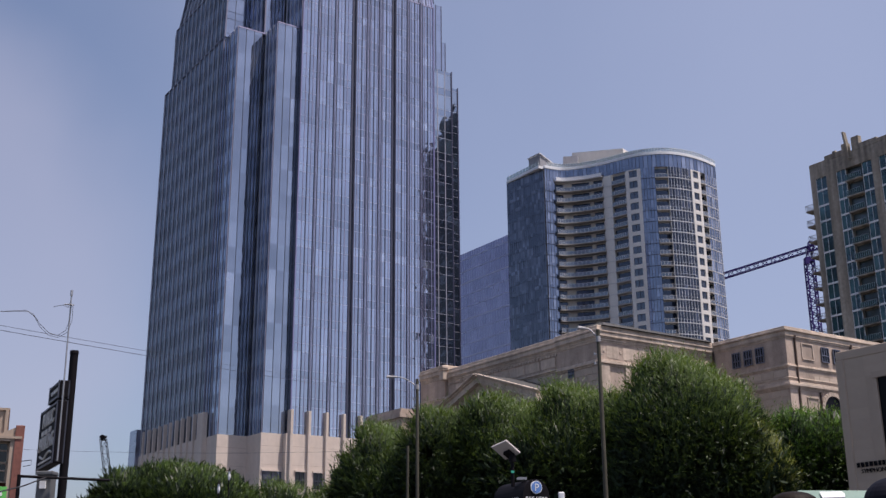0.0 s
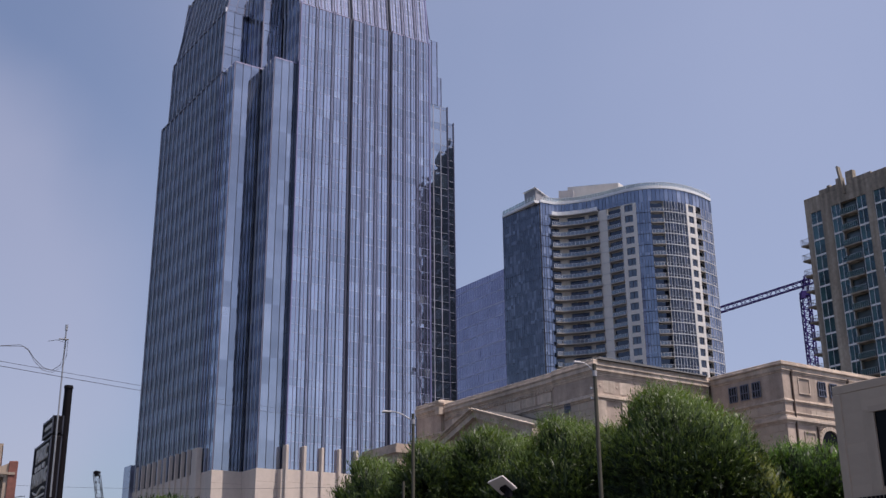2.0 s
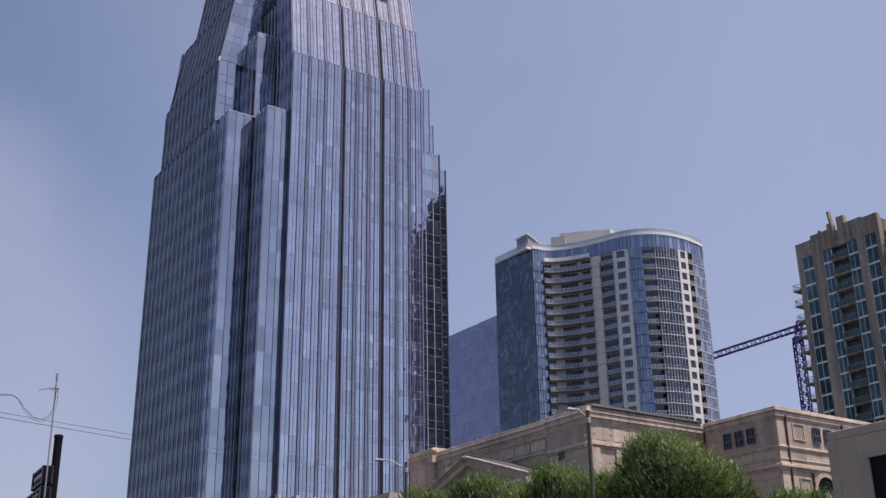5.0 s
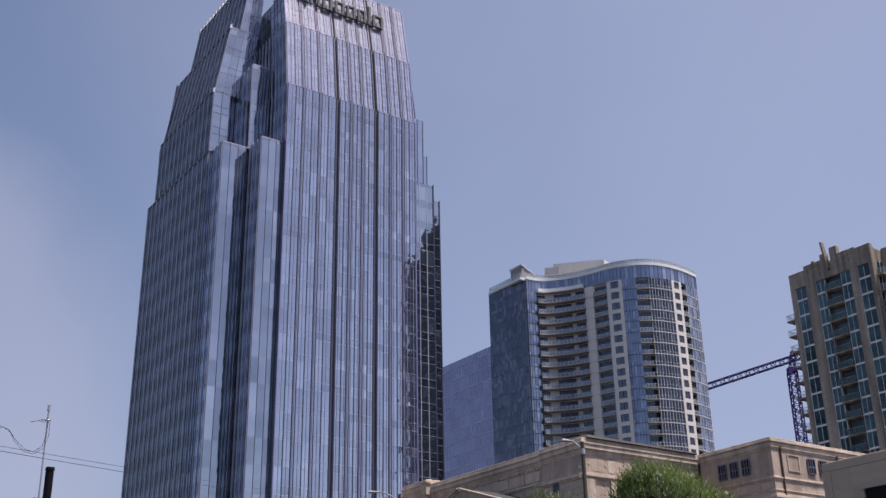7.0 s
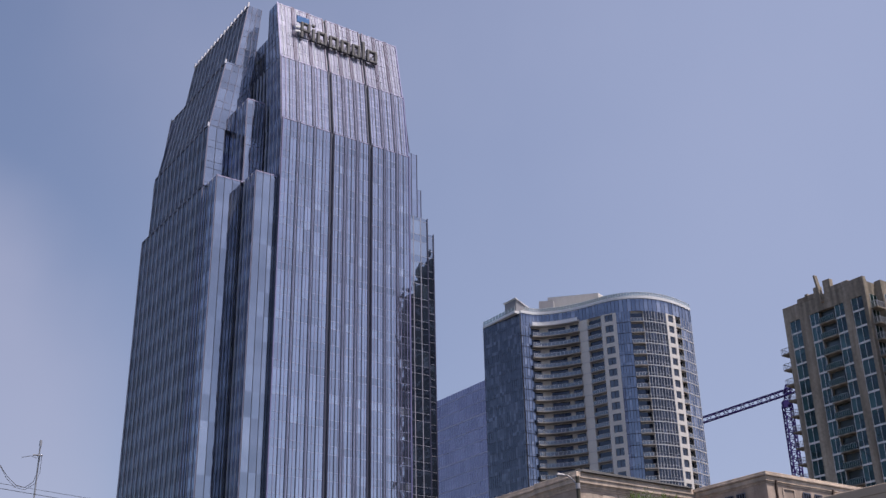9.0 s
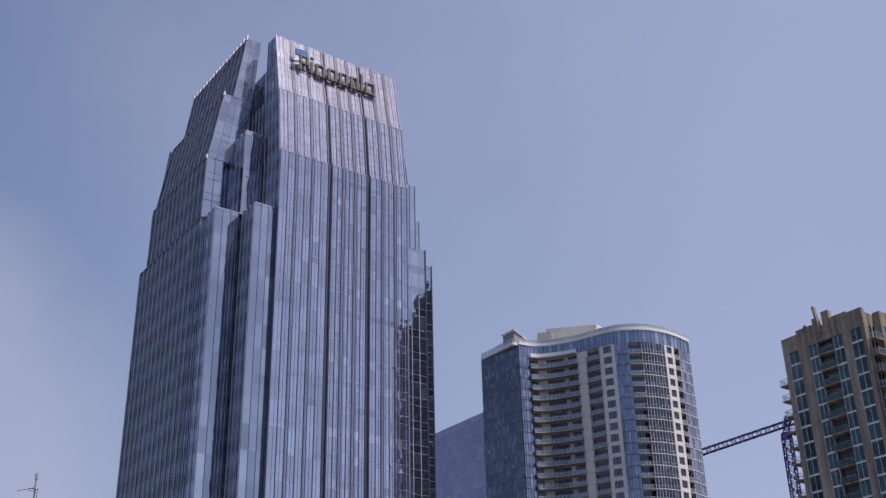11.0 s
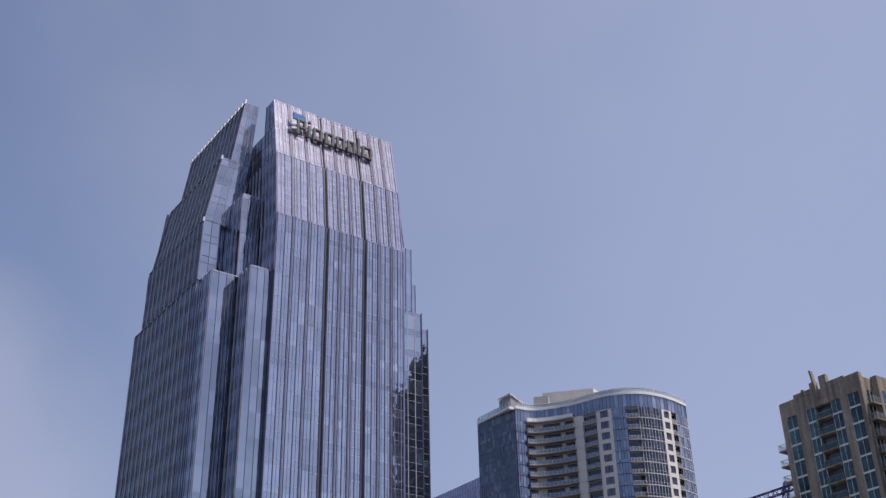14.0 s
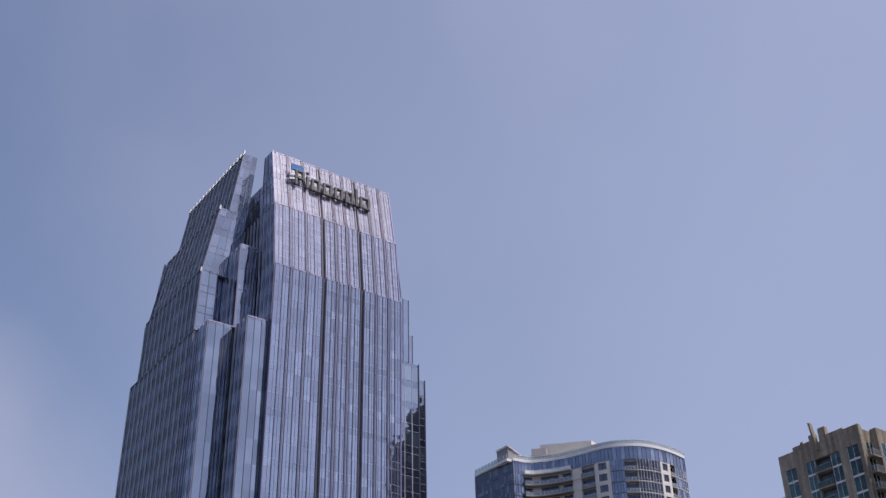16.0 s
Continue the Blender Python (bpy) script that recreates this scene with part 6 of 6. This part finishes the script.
g.box(-0.12, -0.02, -0.1, 0.0, 2.765, 2.79)
g.make("antenna", M_GALV, pay)
g = Geo()
g.box(1.175, 1.24, 11.9, 11.95, 0, 2.64)
soften(g.make("bollard_marker", M_WHITE, None, "slim white marker post beside the pay station", category="post"), 0.012)

# ---- rounded covers and a green-roofed booth at the street ----
def dome_cover(x, y, z, r, h, material, label):
    ob = base("kiosk", pose(x, y, 0), label, "kiosk", "domed street kiosks")
    g = Geo()
    rings, n = 8, 28
    for i in range(rings):
        a = math.pi / 2 * i / rings
        g.v += [(r * math.cos(a) * math.cos(t), r * math.cos(a) * math.sin(t), z - h + h * math.sin(a)) for t in (2 * math.pi * k / n for k in range(n))]
    g.v.append((0, 0, z))
    for i in range(rings - 1):
        g.f += [(i * n + k, i * n + (k + 1) % n, (i + 1) * n + (k + 1) % n, (i + 1) * n + k) for k in range(n)]
    g.f += [((rings - 1) * n + k, (rings - 1) * n + (k + 1) % n, rings * n) for k in range(n)]
    g.make("dome", material, ob)
    g = Geo()
    g.tube((0, 0, 0), (0, 0, z - h), r * 0.92, r * 0.96, 28)
    g.make("body", material, ob)
    return ob


dome_cover(3.66, 9.31, 2.515, 0.26, 0.20, mat("dark_blue_plastic", (0.004, 0.004, 0.009), 0.6, 0, 0.1, 2.0, spec=0.15), "dark blue-black domed street kiosk")
dome_cover(4.06, 13.4, 2.755, 0.27, 0.13, mat("dark_brown_plastic", (0.012, 0.008, 0.006), 0.6, 0, 0.15, 2.0, spec=0.1), "dark brown domed street kiosk")
booth = base("ticket_booth", pose(9.6, 28.4, 0, 0, 0, -20), "small booth with pale green metal roof and red trim", "booth")
g = Geo()
g.box(-0.9, 1.6, 0.1, 2.2, 0, 3.55)
g.make("body", M_TAN, booth)
g = Geo()
g.hexa([(-1.05, -0.15, 3.72), (1.9, -0.15, 3.72), (1.9, 2.5, 3.72), (-1.05, 2.5, 3.72), (-0.85, 0.3, 4.12), (1.7, 0.3, 4.02), (1.7, 2.0, 4.02), (-0.85, 2.0, 4.12)])
g.make("roof", M_TEAL_ROOF, booth)
g = Geo()
g.box(-1.1, 1.95, -0.2, 2.55, 3.55, 3.72)
g.make("fascia", M_RED, booth)
g = Geo()
g.hexa([(-0.27, 0.0, 3.86), (0.26, 0.0, 3.86), (0.26, 0.2, 3.98), (-0.27, 0.2, 3.98), (-0.27, 0.0, 3.90), (0.26, 0.0, 3.90), (0.2, 0.2, 4.05), (-0.33, 0.2, 4.06)])
g.make("roof_patch", M_WHITE, booth)

# ---- rooftop sign on the tower's crown: plain letter-sized shapes ----
roof_sign = base("rooftop_sign", tower.matrix_world @ pose(0, 2.35, 0), "dark bronze rooftop sign of plain letter shapes with blue emblem", "sign")


def ring_shape(u0, u1, z0, z1, st=0.6):
    g = Geo()
    g.box(u0, u0 + st, 0, 0.5, z0, z1)
    g.box(u1 - st, u1, 0, 0.5, z0, z1)
    g.box(u0 + st, u1 - st, 0, 0.5, z1 - st, z1)
    g.box(u0 + st, u1 - st, 0, 0.5, z0, z0 + st)
    return soften(g.make("letter_shape", M_SIGN_GREY, roof_sign), 0.16, 3)


for u0, u1, z0, z1, st in ((4.0, 5.9, 119.6, 121.6, 0.54), (7.3, 9.25, 118.2, 120.9, 0.56), (9.75, 11.7, 118.2, 120.9, 0.56), (12.15, 14.0, 118.2, 120.9, 0.54), (14.45, 16.2, 118.2, 120.9, 0.54), (17.6, 19.8, 118.2, 120.9, 0.54)):
    ring_shape(u0, u1, z0, z1, st)
for u0, z0, z1 in ((6.25, 118.2, 120.9), (6.25, 121.3, 121.9), (16.6, 118.2, 122.2), (4.0, 118.2, 119.6)):
    g = Geo()
    g.box(u0, u0 + 0.56, 0, 0.5, z0, z1)
    soften(g.make("letter_shape", M_SIGN_GREY, roof_sign), 0.16, 3)
g = Geo()
g.box(3.2, 5.6, 0.1, 0.4, 121.3, 122.6)
soften(g.make("emblem", M_BLUE, roof_sign, "blue square emblem"), 0.05)
g = Geo()
for z in (119.0, 119.9):
    g.hexa([(2.9, 0.02, z), (3.9, 0.02, z + 0.25), (3.9, 0.3, z + 0.25), (2.9, 0.3, z), (2.9, 0.02, z + 0.35), (3.9, 0.02, z + 0.6), (3.9, 0.3, z + 0.6), (2.9, 0.3, z + 0.35)])
g.make("emblem_stripe", M_WHITE, roof_sign)
g = Geo()
for z in (118.5, 120.4):
    g.box(3.6, 19.8, 0.45, 0.55, z, z + 0.12)
for i in range(9):
    g.box(4.2 + i * 1.9, 4.3 + i * 1.9, 0.45, 1.1, 118.5, 118.62)
    g.box(4.2 + i * 1.9, 4.3 + i * 1.9, 0.45, 1.3, 120.4, 120.52)
g.make("mounting_rail", M_MULLION, roof_sign)
